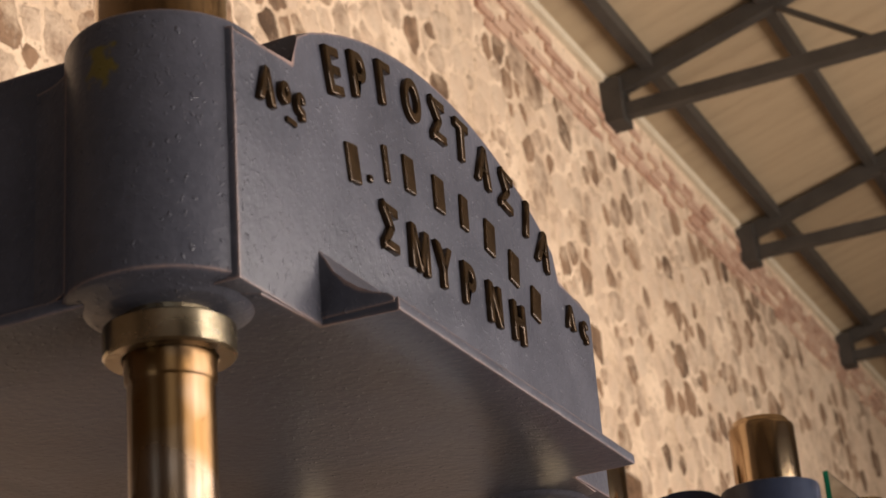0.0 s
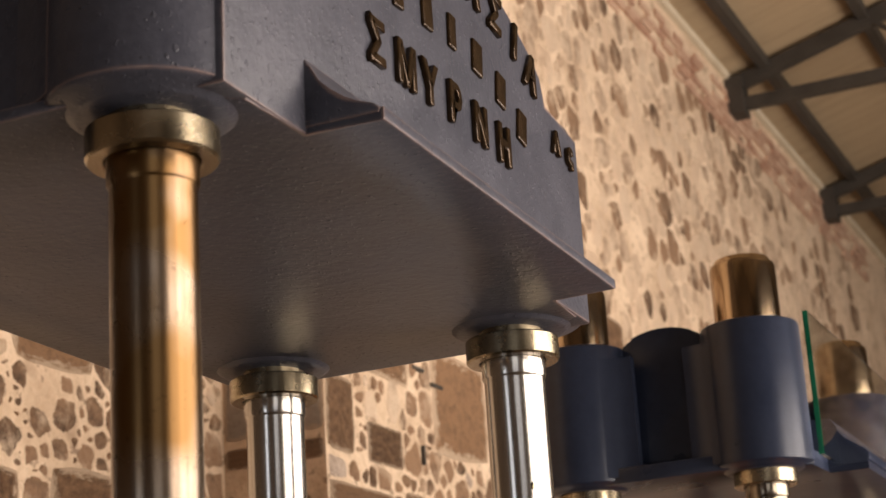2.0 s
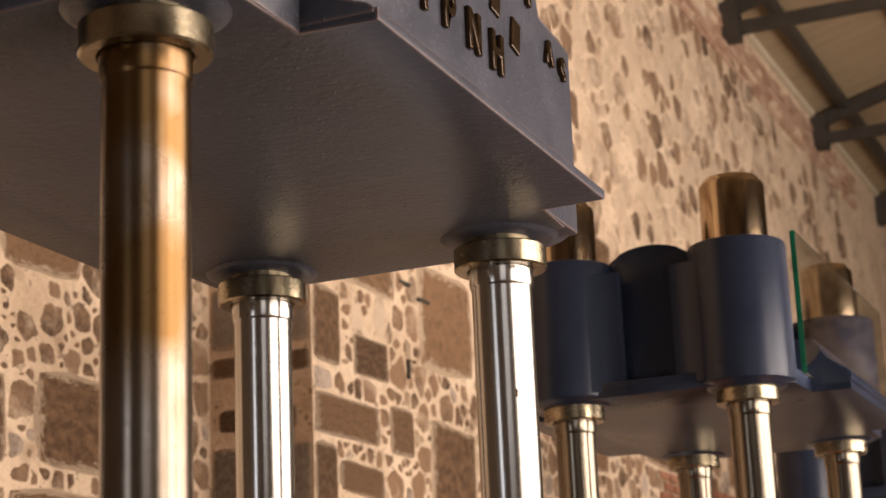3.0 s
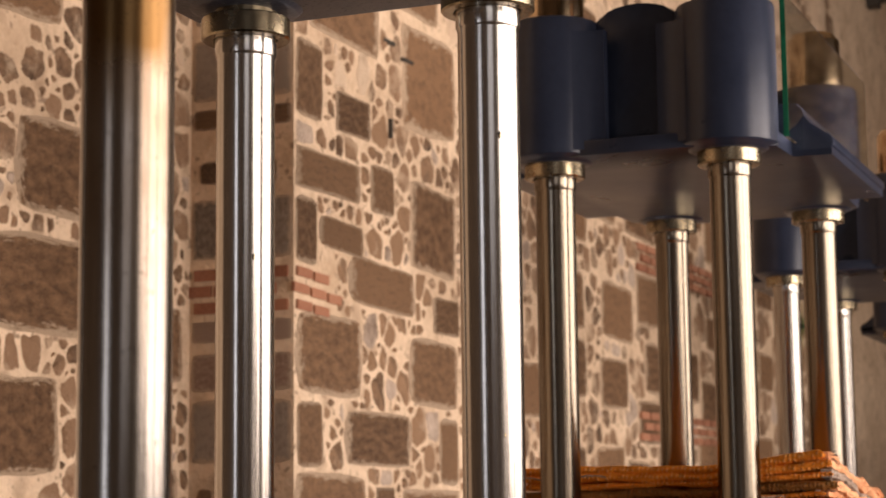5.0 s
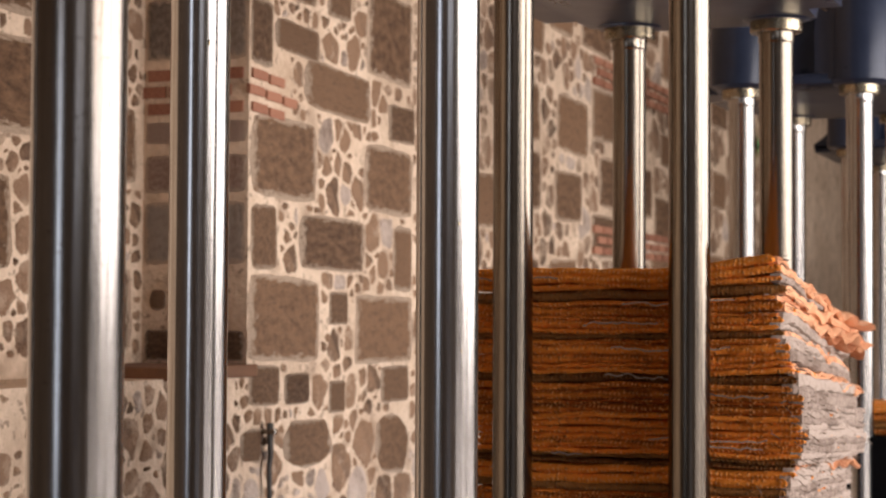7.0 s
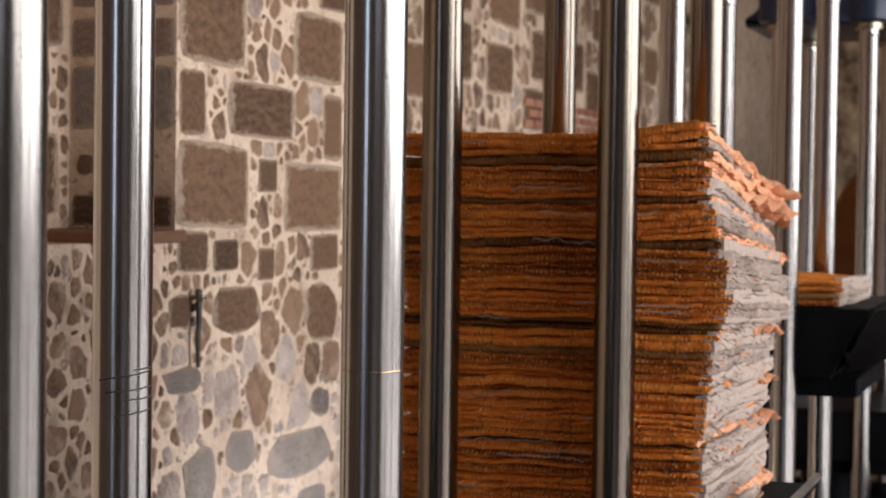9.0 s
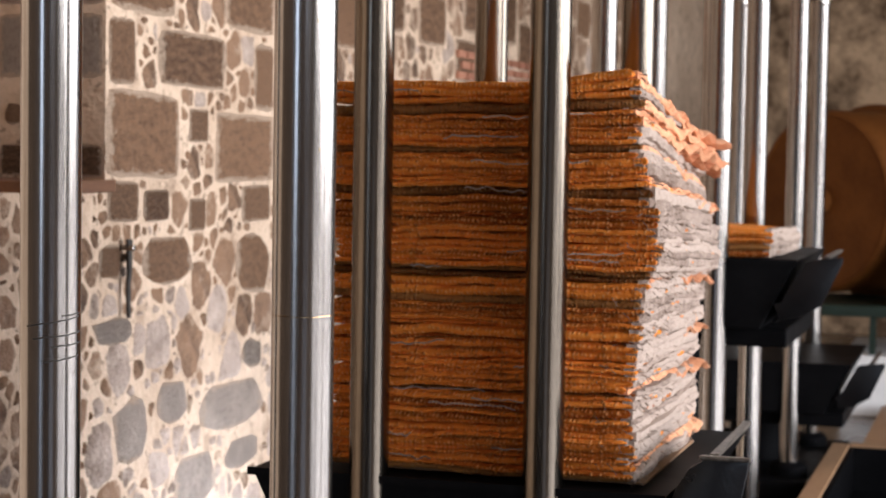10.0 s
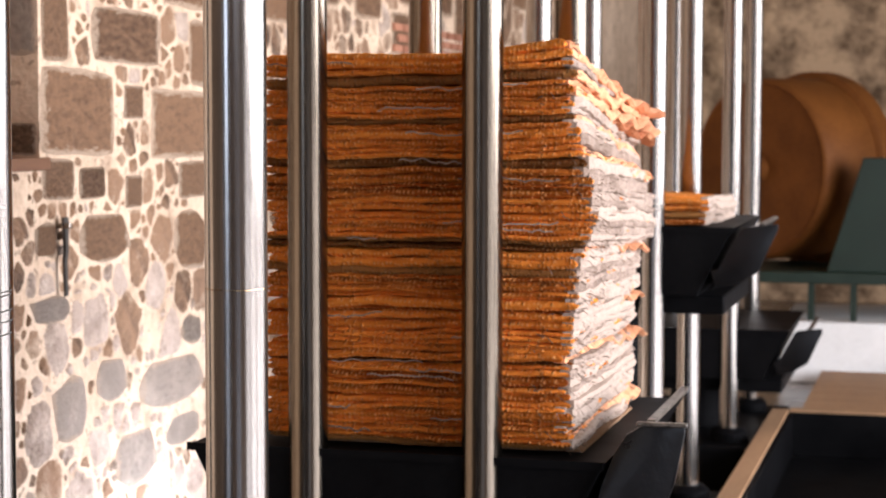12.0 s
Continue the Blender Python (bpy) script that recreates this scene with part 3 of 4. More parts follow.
def crosshead(press, paint, plates):
    """Cast head: a bottom slab with lips, a middle beam and four bosses; the first press has arched face plates as well."""
    bm = bmesh.new()
    xm = -DEPTH / 2
    a, b = (0.183, 1.245) if plates else (0.215, 1.19)
    u = UNDER + 0.025 if plates else UNDER
    f0, f1, l0, l1 = FACE - 0.004, -DEPTH - FACE + 0.004, 0.284, -DEPTH - 0.284
    if plates:
        l0, l1 = 0.293, -DEPTH - 0.293
    prism(bm, [(f1, 0.01), (-DEPTH, -0.1), (0, -0.1), (f0, 0.01), (f0, a + 0.003), (l0, a + 0.003), (l0, b - 0.003), (f0, b - 0.003), (f0, SPAN - 0.01), (-0.02, SPAN + 0.135), (-DEPTH + 0.02, SPAN + 0.135), (f1, SPAN - 0.01), (f1, b), (l1, b), (l1, a), (f1, a)], "z", u, u + (0.022 if plates else 0.05), 0.004)
    head = part("crosshead", bm, paint, press, smooth=True)
    w = 0.40 if plates else 0.175
    low, rise = (2.985, 0.05) if plates else (2.95, 0.135)
    crown = [(xm + w * math.cos(t), low + rise * math.sin(t) ** (0.6 if plates else 0.8)) for t in np.linspace(0, math.pi, 17)]
    part("beam", prism(bmesh.new(), [(xm + w, u + 0.012)] + crown + [(xm - w, u + 0.012)], "y", -0.085 if plates else -0.01, SPAN + 0.11, 0.012), paint, head, smooth=True)
    c, half, rise = SPAN / 2, 0.557, 0.147
    radius = (half * half + rise * rise) / (2 * rise)
    crest = [(c + s, 3.103 - radius + rise + math.sqrt(radius * radius - s * s)) for s in np.linspace(half, -half, 21)]
    e = 0.06  # the plates reach past the column axes and end in an upright edge
    side = [(-e, u + 0.001), (SPAN + e, u + 0.001), (SPAN + e, 3.024), (c + half + 0.012, 3.036)] + crest + [(c - half - 0.012, 3.036), (-e, 3.022)]
    if plates:
        for lo, hi in ((FACE - 0.07, FACE), (-DEPTH - FACE, -DEPTH - FACE + 0.07)):
            part("face_plate", prism(bmesh.new(), side, "x", lo, hi, 0.006), paint, head, "arched cast face plate", True)
    for near in (True, False):
        part("lip", prism(bmesh.new(), lip_profile(near, plates), "y", a, b, 0.004), paint, head, smooth=True)
    for x in (0, -DEPTH):
        for y in (0, SPAN):
            part("boss", lathe(bmesh.new(), [(0, u - 0.008), (0.112, u - 0.008), (0.12, u - 0.005), (0.132, u + 0.003), (BOSS - 0.007, u + 0.006), (BOSS, u + 0.012), (BOSS, 3.03), (BOSS - 0.004, 3.039), (BOSS - 0.014, 3.043), (0, 3.043)], 64, x, y), paint, head, smooth=True)
    for x, sx in ((0, -1), (-DEPTH, 1)):
        arcp = [(x + sx * (0.105 + 0.10 * q), -0.118 + 0.0345 * (1 - (1 - q) ** 2)) for q in np.linspace(0, 1, 8)]
        part("fillet", prism(bmesh.new(), [(x + sx * 0.105, -0.05)] + arcp + [(x + sx * 0.205, -0.05)], "z", u + 0.02, 2.99), paint, head, smooth=True)
    return head


def column(press, x, y, lift, steel, top):
    foot, u = -0.78, UNDER + lift + (0.004 if lift else 0.0)
    col = part("column", lathe(bmesh.new(), [(0, foot), (0.065, foot), (0.065, u - 0.095), (0.0665, u - 0.092), (0.069, u - 0.088), (0.069, u - 0.045), (0.069, u - 0.02), (0, u - 0.02)], 64), steel, press, smooth=True, at=(x, y, 0))
    part("collar", lathe(bmesh.new(), [(0.07, u - 0.02), (0.071, u - 0.05), (0.074, u - 0.053), (0.096, u - 0.053), (0.1, u - 0.049), (0.1, u - 0.006), (0.097, u - 0.003), (0.07, u - 0.003), (0.07, u + 0.016)], 64), COLLAR, col, "brass-toned steel collar", True)
    part("cap", lathe(bmesh.new(), [(0, 3.0), (0.106, 3.0), (0.106, top - 0.033), (0.103, top - 0.023), (0.094, top - 0.018), (0.09, top - 0.006), (0.086, top - 0.002), (0, top)], 48), CAP, col, "tarnished cylindrical cap above the crosshead", True)
    part("foot_nut", lathe(bmesh.new(), [(0, foot - 0.02), (0.13, foot - 0.02), (0.13, foot + 0.04), (0.10, foot + 0.07), (0.066, foot + 0.075)], 32), BLACK, col, "black iron foot nut", True)
    return col


def pan(press, z, wing):
    """The tapered pan under the mats, on its ram, with a flared side and wing plates towards the room."""
    x0, x1, ya, yb = -0.985, 0.40, -0.03, SPAN + 0.03
    top = 0.132 if wing else 0.02
    bm = prism(bmesh.new(), [(x0, z), (x1, z), (x1 - 0.17, z - 0.34), (x0 + 0.17, z - 0.34)], "y", ya, yb, 0.008)
    body = part("pan", bm, BLACK, press, "black iron pan with flared side")
    part("near_rim", boxes(((x0 - 0.01, ya - 0.012, z - 0.02), (x1, ya - 0.002, z + 0.006))), BLACK, body)
    part("flared_side", prism(bmesh.new(), [(x1 - 0.12, z - 0.30), (0.535, z + top), (0.55, z + top - 0.005), (x1 - 0.10, z - 0.31)], "y", ya + 0.03, 0.75), BLACK, body)
    part("flare_rim", prism(bmesh.new(), [(0.53, z + top - 0.004), (0.556, z + top - 0.004), (0.556, z + top + 0.008), (0.53, z + top + 0.008)], "y", ya + 0.03, 0.75), WORN_EDGE, body, "worn metal edge")
    part("bracket", boxes(((x0 + 0.3, 0.1, z - 0.44), (x1 - 0.05, SPAN - 0.1, z - 0.345)), bevel=0.01), BLACK, body)
    part("ram", lathe(bmesh.new(), [(0, -0.8), (0.2, -0.8), (0.2, z - 0.34), (0, z - 0.34)], 40, -DEPTH / 2, SPAN / 2), BLACK, press, "black cylindrical ram", True)
    y = ya - 0.03
    if wing:
        part("wing", prism(bmesh.new(), [(0.33, z - 0.32), (0.365, z - 0.20), (0.40, z - 0.06), (0.437, z + 0.04), (0.475, z + 0.10), (0.52, z + 0.128), (0.655, z + 0.138), (0.655, z + 0.11), (0.625, z - 0.04), (0.585, z - 0.16), (0.53, z - 0.26), (0.43, z - 0.35)], "y", y, y + 0.016, 0.003), BLACK_GLOSS, body, "black curved wing plate", True)
        part("wing_rim", boxes(((0.505, y - 0.006, z + 0.129), (0.662, y + 0.022, z + 0.142)), bevel=0.005), WORN_EDGE, body, "worn bright metal rim")
    else:
        part("wing", prism(bmesh.new(), [(0.30, z - 0.21), (0.34, z - 0.2), (0.445, z + 0.0), (0.47, z + 0.01), (0.625, z + 0.028), (0.625, z + 0.0), (0.53, z - 0.21), (0.43, z - 0.27), (0.33, z - 0.29)], "y", y, y + 0.016, 0.003), BLACK_GLOSS, body, "black tilted wing plate", True)
    return body


def press(at_y, pan_z, paint, label, plates=False, lean=0.0, wing=False):
    """lean: degrees by which the casting dips towards its far end."""
    p = thing("hydraulic_press", (0, at_y, 0), label, "press", "row of presses")
    head = crosshead(p, paint, plates)
    pivot = Matrix.Translation(U * Vector((0, 0.8, UNDER)))
    head.matrix_local = pivot @ Matrix.Rotation(radians(-lean), 4, "X") @ pivot.inverted()
    for x in (0, -DEPTH):
        for y in (0, SPAN):
            column(p, x, y, (0.8 - y) * math.tan(radians(lean)), STEEL_BROWN if plates and x == 0 and y == 0 else STEEL if plates or at_y > 4 else STEEL_DARK, 3.09 if plates and y else 3.268)
    pan(p, pan_z, wing)
    part("base", boxes(((-0.86, -0.3, FLOOR), (0.28, SPAN + 0.3, -0.8)), bevel=0.02), BLACK, p, "black cast iron base")
    return p, head


first, head = press(0, -0.2, PAINT, "slate-grey hydraulic oil press with raised bronze lettering", True, 1.25)
second, _ = press(PITCH, 0.304, PAINT_BLUE, "slate-blue hydraulic press loaded with a tall mat stack", wing=True)
third, _ = press(2 * PITCH, 0.85, PAINT_BLUE, "slate-blue hydraulic press with a few mats on its raised pan")
fourth, _ = press(3 * PITCH, -0.035, PAINT_BLUE, "slate-blue hydraulic press with an empty black pan")

def ring_mark(press_, x, y, z, a0, a1, tall, tilt, mat_, name, label):
    """A thin raised line round part of a column."""
    bm = bmesh.new()
    n = 18
    r0, r1 = 0.0645, 0.0656
    rows = []
    for k in range(n + 1):
        a = radians(a0 + (a1 - a0) * k / n)
        zz = z + tilt * (k / n - 0.5) + 0.002 * noise.noise(Vector((k * 0.5, z * 9, 0)))
        rows.append([bm.verts.new((r * math.cos(a), r * math.sin(a), zz + h)) for r, h in ((r0, -tall), (r1, -tall * 0.5), (r1, tall * 0.5), (r0, tall))])
    for p, q in zip(rows, rows[1:]):
        for i in range(3):
            bm.faces.new((p[i], p[i + 1], q[i + 1], q[i]))
    col = [c for c in press_.children if c.name.startswith("column") and (c.location / U - Vector((x, y, 0))).length < 0.01][0]
    part(name, bm, mat_, col, label, True)


for z, a0, a1, tilt in ((0.985, -110, 5, 0.02), (0.955, -95, 10, 0.012), (0.935, -60, 12, 0.006), (0.905, -75, 4, 0.012), (1.0, -40, 10, 0.004)):
    ring_mark(first, -DEPTH, SPAN, z, a0, a1, 0.0022, tilt, IRON, "scratch", "dark scuff line round the column")
ring_mark(first, 0, SPAN, 1.02, -170, 70, 0.002, 0.0, STEEL_WARM, "joint_line", "fine turned line round the column")

def nick(press_, x, y, z, turn, size):
    """A small bright dent with a raised lip on a column."""
    bm = bmesh.new()
    bmesh.ops.create_icosphere(bm, subdivisions=2, radius=size)
    bmesh.ops.scale(bm, vec=(0.5, 0.7, 1.5), verts=bm.verts)
    a = radians(turn)
    bmesh.ops.rotate(bm, matrix=Matrix.Rotation(a, 3, "Z"), verts=bm.verts)
    bmesh.ops.translate(bm, vec=(0.0642 * math.cos(a), 0.0642 * math.sin(a), z), verts=bm.verts)
    col = [c for c in press_.children if c.name.startswith("column") and (c.location / U - Vector((x, y, 0))).length < 0.01][0]
    part("nick", bm, COLLAR, col, "small bright dent", True)


for x, y, z, turn, size in ((0, SPAN, 2.24, -50, 0.006), (0, SPAN, 1.62, -48, 0.004), (0, SPAN, 1.36, -42, 0.0035), (0, SPAN, 0.46, -75, 0.005), (-DEPTH, SPAN, 2.02, -45, 0.005)):
    nick(first, x, y, z, turn, size)

TURN_UP = Matrix(((0, 0, 1, 0), (1, 0, 0, 0), (0, 1, 0, 0), (0, 0, 0, 1)))


def letters(text, where, size, parent):
    for ch, (y, z, tilt) in zip(text, where):
        me = letter_mesh(ch, U * size, U * 0.002, U * 0.009)
        ob = new("letter", me)
        ob.parent = parent
        ob.matrix_local = Matrix.Translation(U * Vector((FACE + 0.004, y, z))) @ TURN_UP @ Matrix.Rotation(radians(tilt), 4, "Z") @ Matrix.Diagonal((0.86, 1, 1, 1))


letters("ΕΡΓΟΣΤΑΣΙΑ", [(0.256, 3.078, 14), (0.35, 3.112, 11), (0.453, 3.142, 8), (0.566, 3.158, 5), (0.678, 3.165, 2), (0.785, 3.166, -2), (0.886, 3.153, -6), (0.996, 3.14, -9), (1.097, 3.116, -12), (1.178, 3.076, -15)], 0.106, head)
letters("ΣΜΥΡΝΗ", [(0.437, 2.855, 0), (0.555, 2.855, 0), (0.654, 2.857, 0), (0.765, 2.858, 0), (0.885, 2.857, 0), (1.002, 2.855, 0)], 0.104, head)
# a name in the middle line, kept as plain raised bars
for y, z, tilt, w in ((0.318, 2.938, 10, 0.044), (0.446, 2.988, 8, 0.018), (0.539, 3.004, 5, 0.042), (0.665, 3.013, 2, 0.044), (0.777, 3.017, -2, 0.034), (0.896, 3.008, -5, 0.046), (1.011, 2.982, -8, 0.046), (1.115, 2.938, -10, 0.046)):
    ob = part("bar", boxes(((0, -w / 2, -0.036), (0.011, w / 2, 0.036)), bevel=0.004), BRONZE, head)
    ob.matrix_local = Matrix.Translation(U * Vector((FACE - 0.004, y, z))) @ Matrix.Rotation(radians(tilt), 4, "X")
part("bar", boxes(((FACE - 0.004, 0.372, 2.926), (FACE + 0.008, 0.386, 2.94)), bevel=0.004), BRONZE, head)
letters("Α", [(0.026, 2.95, 0)], 0.075, head)
letters("ος", [(0.083, 2.968, 0), (0.132, 2.969, 0)], 0.056, head)
part("bar", boxes(((FACE - 0.004, 0.092, 2.921), (FACE + 0.006, 0.122, 2.93))), BRONZE, head)
letters("Ας", [(1.306, 2.965, 0), (1.385, 2.965, 0)], 0.062, head)

# glass sheet over the second press's face
sheet = thing("glass_sheet", (0.185, PITCH - 0.02, 2.6), "clear glass sheet with green edge before the press face", "glass")
g = part("pane", boxes(((0, 0, 0), (0.012, 1.42, 0.46))), GLASS, sheet)
g.visible_shadow = False
part("edge", boxes(((-0.002, -0.006, 0), (0.014, -0.001, 0.46))), EDGE, sheet, "emerald green glass edge")


# ---- mats ----
def mat(at_y, z, thick, seed, group, base, top):
    """One woven mat; higher ones slump towards the far room corner."""
    rng = random.Random(seed)
    dull = rng.random() < 0.15 and z < base + 1.17
    zc = (z - base) / 1.27
    right = 0.262 + 0.075 * math.exp(-((zc - 0.6) / 0.17) ** 2) + rng.uniform(-0.014, 0.014)
    left = -0.76 + rng.uniform(-0.035, 0.03)
    near = 0.075 + (rng.uniform(0.0, 0.035) if dull else rng.uniform(-0.016, 0.02))
    far = 1.22 + rng.uniform(-0.03, 0.03)
    slump = 0.13 * min(1, max(0, (z - base) / 1.25)) ** 1.5 if top else 0.02

    def height(x, y):
        s = max(0, (y - 0.1) / 1.1) ** 1.4 * min(1, max(0, (x + 0.5) / 0.75))
        lift = 0.04 * zc ** 3 * max(0, 1 - math.hypot(x - 0.27, y - 0.08) / 0.4)
        return lift - slump * s + 0.017 * noise.noise(Vector((x * 2.1, y * 2.1, seed * 0.22))) + 0.007 * noise.noise(Vector((x * 7, y * 7, seed * 0.6))) + 0.003 * noise.noise(Vector((x * 23, y * 23, seed)))

    outline = []
    for a, b, n in (((left, near), (right, near), 110), ((right, near), (right, far), 50), ((right, far), (left, far), 14), ((left, far), (left, near), 14)):
        for k in range(n):
            s = k / n
            x, y = a[0] + (b[0] - a[0]) * s, a[1] + (b[1] - a[1]) * s
            w = noise.noise(Vector((x * 4, y * 4, seed * 3.1)))
            v = noise.noise(Vector((x * 17, y * 17, seed * 1.7)))
            q = noise.noise(Vector((x * 60, y * 60, seed * 2.9)))
            outline.append((x + 0.012 * v + 0.014 * w, y + 0.006 * v + 0.010 * w + 0.004 * q))
    bm = bmesh.new()
    loops = []
    for h, grow in ((0.0, -0.022), (0.12, -0.009), (0.32, 0.002), (0.5, 0.006), (0.68, 0.002), (0.88, -0.009), (1.0, -0.022)):
        loop = []
        for x, y in outline:
            cx, cy = x - (left + right) / 2, y - (near + far) / 2
            k = 1 + grow / max(0.3, math.hypot(cx, cy))
            loop.append(bm.verts.new((cx * k + (left + right) / 2, cy * k + (near + far) / 2, h * thick + height(x, y))))
        loops.append(loop)
    n = len(outline)
    for a, b in zip(loops, loops[1:]):
        for k in range(n):
            bm.faces.new((a[k], a[(k + 1) % n], b[(k + 1) % n], b[k]))
    for loop, flip in ((loops[0], -1), (loops[-1], 1)):
        mid = bm.verts.new((-0.25, 0.65, sum(v.co.z for v in loop) / n))
        for k in range(n):
            bm.faces.new((loop[k], loop[(k + 1) % n], mid)[::flip])
    ob = part("pressing_mat", bm, MAT_DULL if dull else MAT, None, "grey-brown woven coir pressing mat in the stack" if dull else "orange-brown woven coir pressing mat in the stack", True, (0, at_y, z))
    tagged(ob, category="mat", group=group)
    # frayed edge on the room side: pale cut fibre, or a loose orange flap
    flap = rng.random() < (0.75 if zc > 0.86 else 0.13)
    out = (rng.uniform(0.06, 0.105) if zc > 0.86 else rng.uniform(0.04, 0.075)) if flap else rng.uniform(0.012, 0.024)
    bm = bmesh.new()
    rows, m = [], 130
    for k in range(m + 1):
        s = k / m
        y = near + 0.012 + (far - near) * s
        w = noise.noise(Vector((y * 5, seed * 2.3, 0.5)))
        v = 0.55 * noise.noise(Vector((y * 20, seed * 1.3, 2.5))) + 0.35 * noise.noise(Vector((y * 75, seed * 4.1, 7.5)))
        reach = max(0.005, (out * (0.15 + 0.85 * s ** 1.5) * (1 + 0.7 * w) if flap else out * (1 + 0.9 * w)) + 0.009 * v)
        reach *= min(1, 0.25 + s / 0.05)
        droop = (0.016 * w + 0.012 * math.sin(y * 30 + 5 * w + seed * 1.9) * min(1, 3 * s) + 0.008 * v - 0.02 * s) if flap else 0.005 * v
        zb, t = height(right, y), thick * (0.85 if flap else 1.3)
        rows.append([bm.verts.new((right + dx, y + 0.006 * v, zb + dz)) for dx, dz in ((-0.03, 0), (0.006, -0.04 * t), (reach * 0.8, 0.1 * t + droop), (reach, 0.5 * t + droop), (reach * 0.8, 0.9 * t + droop), (0.006, 1.04 * t), (-0.03, t))])
    for a, b in zip(rows, rows[1:]):
        for i in range(6):
            bm.faces.new((a[i], a[i + 1], b[i + 1], b[i]))
    for r in (rows[0], rows[-1]):
        bm.faces.new(r)
    part("frayed_edge", bm, FLAP if flap else FRINGE, ob, "loose orange flap of the mat edge" if flap else "pale frayed fibre edge", True)
    # loose strands across the near edge and fuzz at the corner
    verts, faces = [], []
    strands = [(rng.uniform(left, right - 0.3), rng.uniform(0.12, 0.4)) for _ in range(rng.choice((0, 0, 0, 1, 1)))]
    for x, length in strands:
        pts = [(x + length * k / 24, near - 0.012 + 0.004 * noise.noise(Vector((k * 0.7, seed, 1))), thick * 0.6 + 0.010 * noise.noise(Vector((k * 0.35, seed, 3 + x))) + height(x + length * k / 24, near)) for k in range(25)]
        strand(verts, faces, pts, 0.0022)
    for _ in range(24):
        y = near + (abs(rng.gauss(0, 0.2)) if rng.random() < 0.5 else rng.uniform(0, far - near))
        x = right - 0.01 + (rng.uniform(-0.12, 0) if y < near + 0.02 else 0)
        dx, dy, dz = rng.uniform(0.01, 0.045), rng.uniform(-0.03, 0.02), rng.uniform(-0.025, 0.025)
        z0 = height(x, y) + thick * 0.6
        strand(verts, faces, [(x + dx * q, y + dy * q, z0 + dz * q - 0.012 * q * q) for q in (0, 0.35, 0.7, 1.0)], 0.0014)
    me = bpy.data.meshes.new("loose_fibre")
    me.from_pydata([[U * c for c in v] for v in verts], [], faces)
    me.materials.append(FRINGE)
    fibre = new("loose_fibre", me)
    fibre.parent = ob
    tagged(fibre, "pale loose fibres", kind="stuff")
    return ob


def strand(verts, faces, pts, r):
    """A thin three-sided thread along points."""
    base = len(verts)
    for x, y, z in pts:
        verts += [(x, y - r, z - r), (x + r * 0.6, y + r, z), (x, y - r, z + r)]
    for k in range(len(pts) - 1):
        for i in range(3):
            j = (i + 1) % 3
            faces.append((base + 3 * k + i, base + 3 * k + j, base + 3 * k + 3 + j, base + 3 * k + 3 + i))


board = part("pressing_board", boxes(((-0.7, 0.15, 0.304), (0.30, 1.1, 0.312)), bevel=0.002), WOOD_PALE, None, "tan wooden board under the mat stack in the pan", at=(0, PITCH, 0))
tagged(board, category="board")
z, seed = 0.313, 1
rng = random.Random(7)
while z < 1.56:
    t = rng.choice((0.015, 0.018, 0.021, 0.025, 0.03))
    mat(PITCH, z, t * 1.03, seed, "mat stack on the second press", 0.313, True)
    z += t
    seed += 1
for k in range(4):
    mat(2 * PITCH, 0.855 + k * 0.034, 0.031, 90 + k, "mats on the third press", 0.855, False)


# ---- far machinery ----
mill = thing("crushing_mill", (0.09, 17.0, 0), "orange-brown round mill drum on a green frame and white plinth", "mill")
disc = lathe(bmesh.new(), [(0, -0.62), (0.98, -0.62), (1.0, -0.60), (1.0, -0.42), (0.98, -0.40), (0.93, -0.38), (0.92, 0.30), (0.90, 0.33), (0.87, 0.34), (0.86, 0.325), (0.13, 0.32), (0.13, 0.42), (0.11, 0.43), (0, 0.43)], 72)
bmesh.ops.rotate(disc, matrix=Matrix.Rotation(radians(-38), 3, "Z") @ Matrix.Rotation(radians(90), 3, "X"), verts=disc.verts)
bmesh.ops.translate(disc, vec=(-0.32, 0, 0.915), verts=disc.verts)
part("drum", disc, RUST, mill, "orange-brown riveted drum", True)
part("frame", prism(bmesh.new(), [(0.22, -0.05), (0.55, 1.05), (1.1, 1.05), (1.4, -0.05)], "y", -1.1, -0.9, 0.01), GREEN, mill, "dark green iron frame")
part("bed", boxes(((-0.6, -1.2, -0.16), (2.2, 0.4, -0.05)), bevel=0.01), GREEN, mill)
for k, x in enumerate((0.05, 0.45, 1.6, 2.0)):
    part("leg", boxes(((x, -1.15, -0.52), (x + 0.06, -1.05, -0.16))), GREEN, mill)
part("plinth", boxes(((-0.2, -1.3, FLOOR), (2.6, 0.6, -0.52)), bevel=0.01), WHITE, mill, "white masonry plinth")

tank = thing("iron_tank", (0.32, 6.6, FLOOR), "low black iron tank with a tan timber rim", "tank")
part("bottom", boxes(((0, 0, 0.0), (1.5, 4.95, 0.02))), BLACK, tank)
for lo, hi in (((0, 0, 0.022), (0.03, 4.95, 0.345)), ((1.47, 0, 0.022), (1.5, 4.95, 0.345)), ((0.032, 4.92, 0.022), (1.468, 4.95, 0.345)), ((0.032, 0, 0.022), (1.468, 0.03, 0.345))):
    part("side", boxes((lo, hi)), BLACK, tank)
part("rim", boxes(((-0.13, 0, 0.0), (-0.003, 5.0, 0.36)), bevel=0.006), WOOD_PALE, tank, "tan timber rim")
part("rim", boxes(((0.0, 4.953, 0.0), (1.5, 5.08, 0.36)), bevel=0.006), WOOD_PALE, tank, "tan timber rim")

platform = thing("timber_platform", (0.3, 11.75, FLOOR), "low tan timber platform before the mill plinth", "platform")
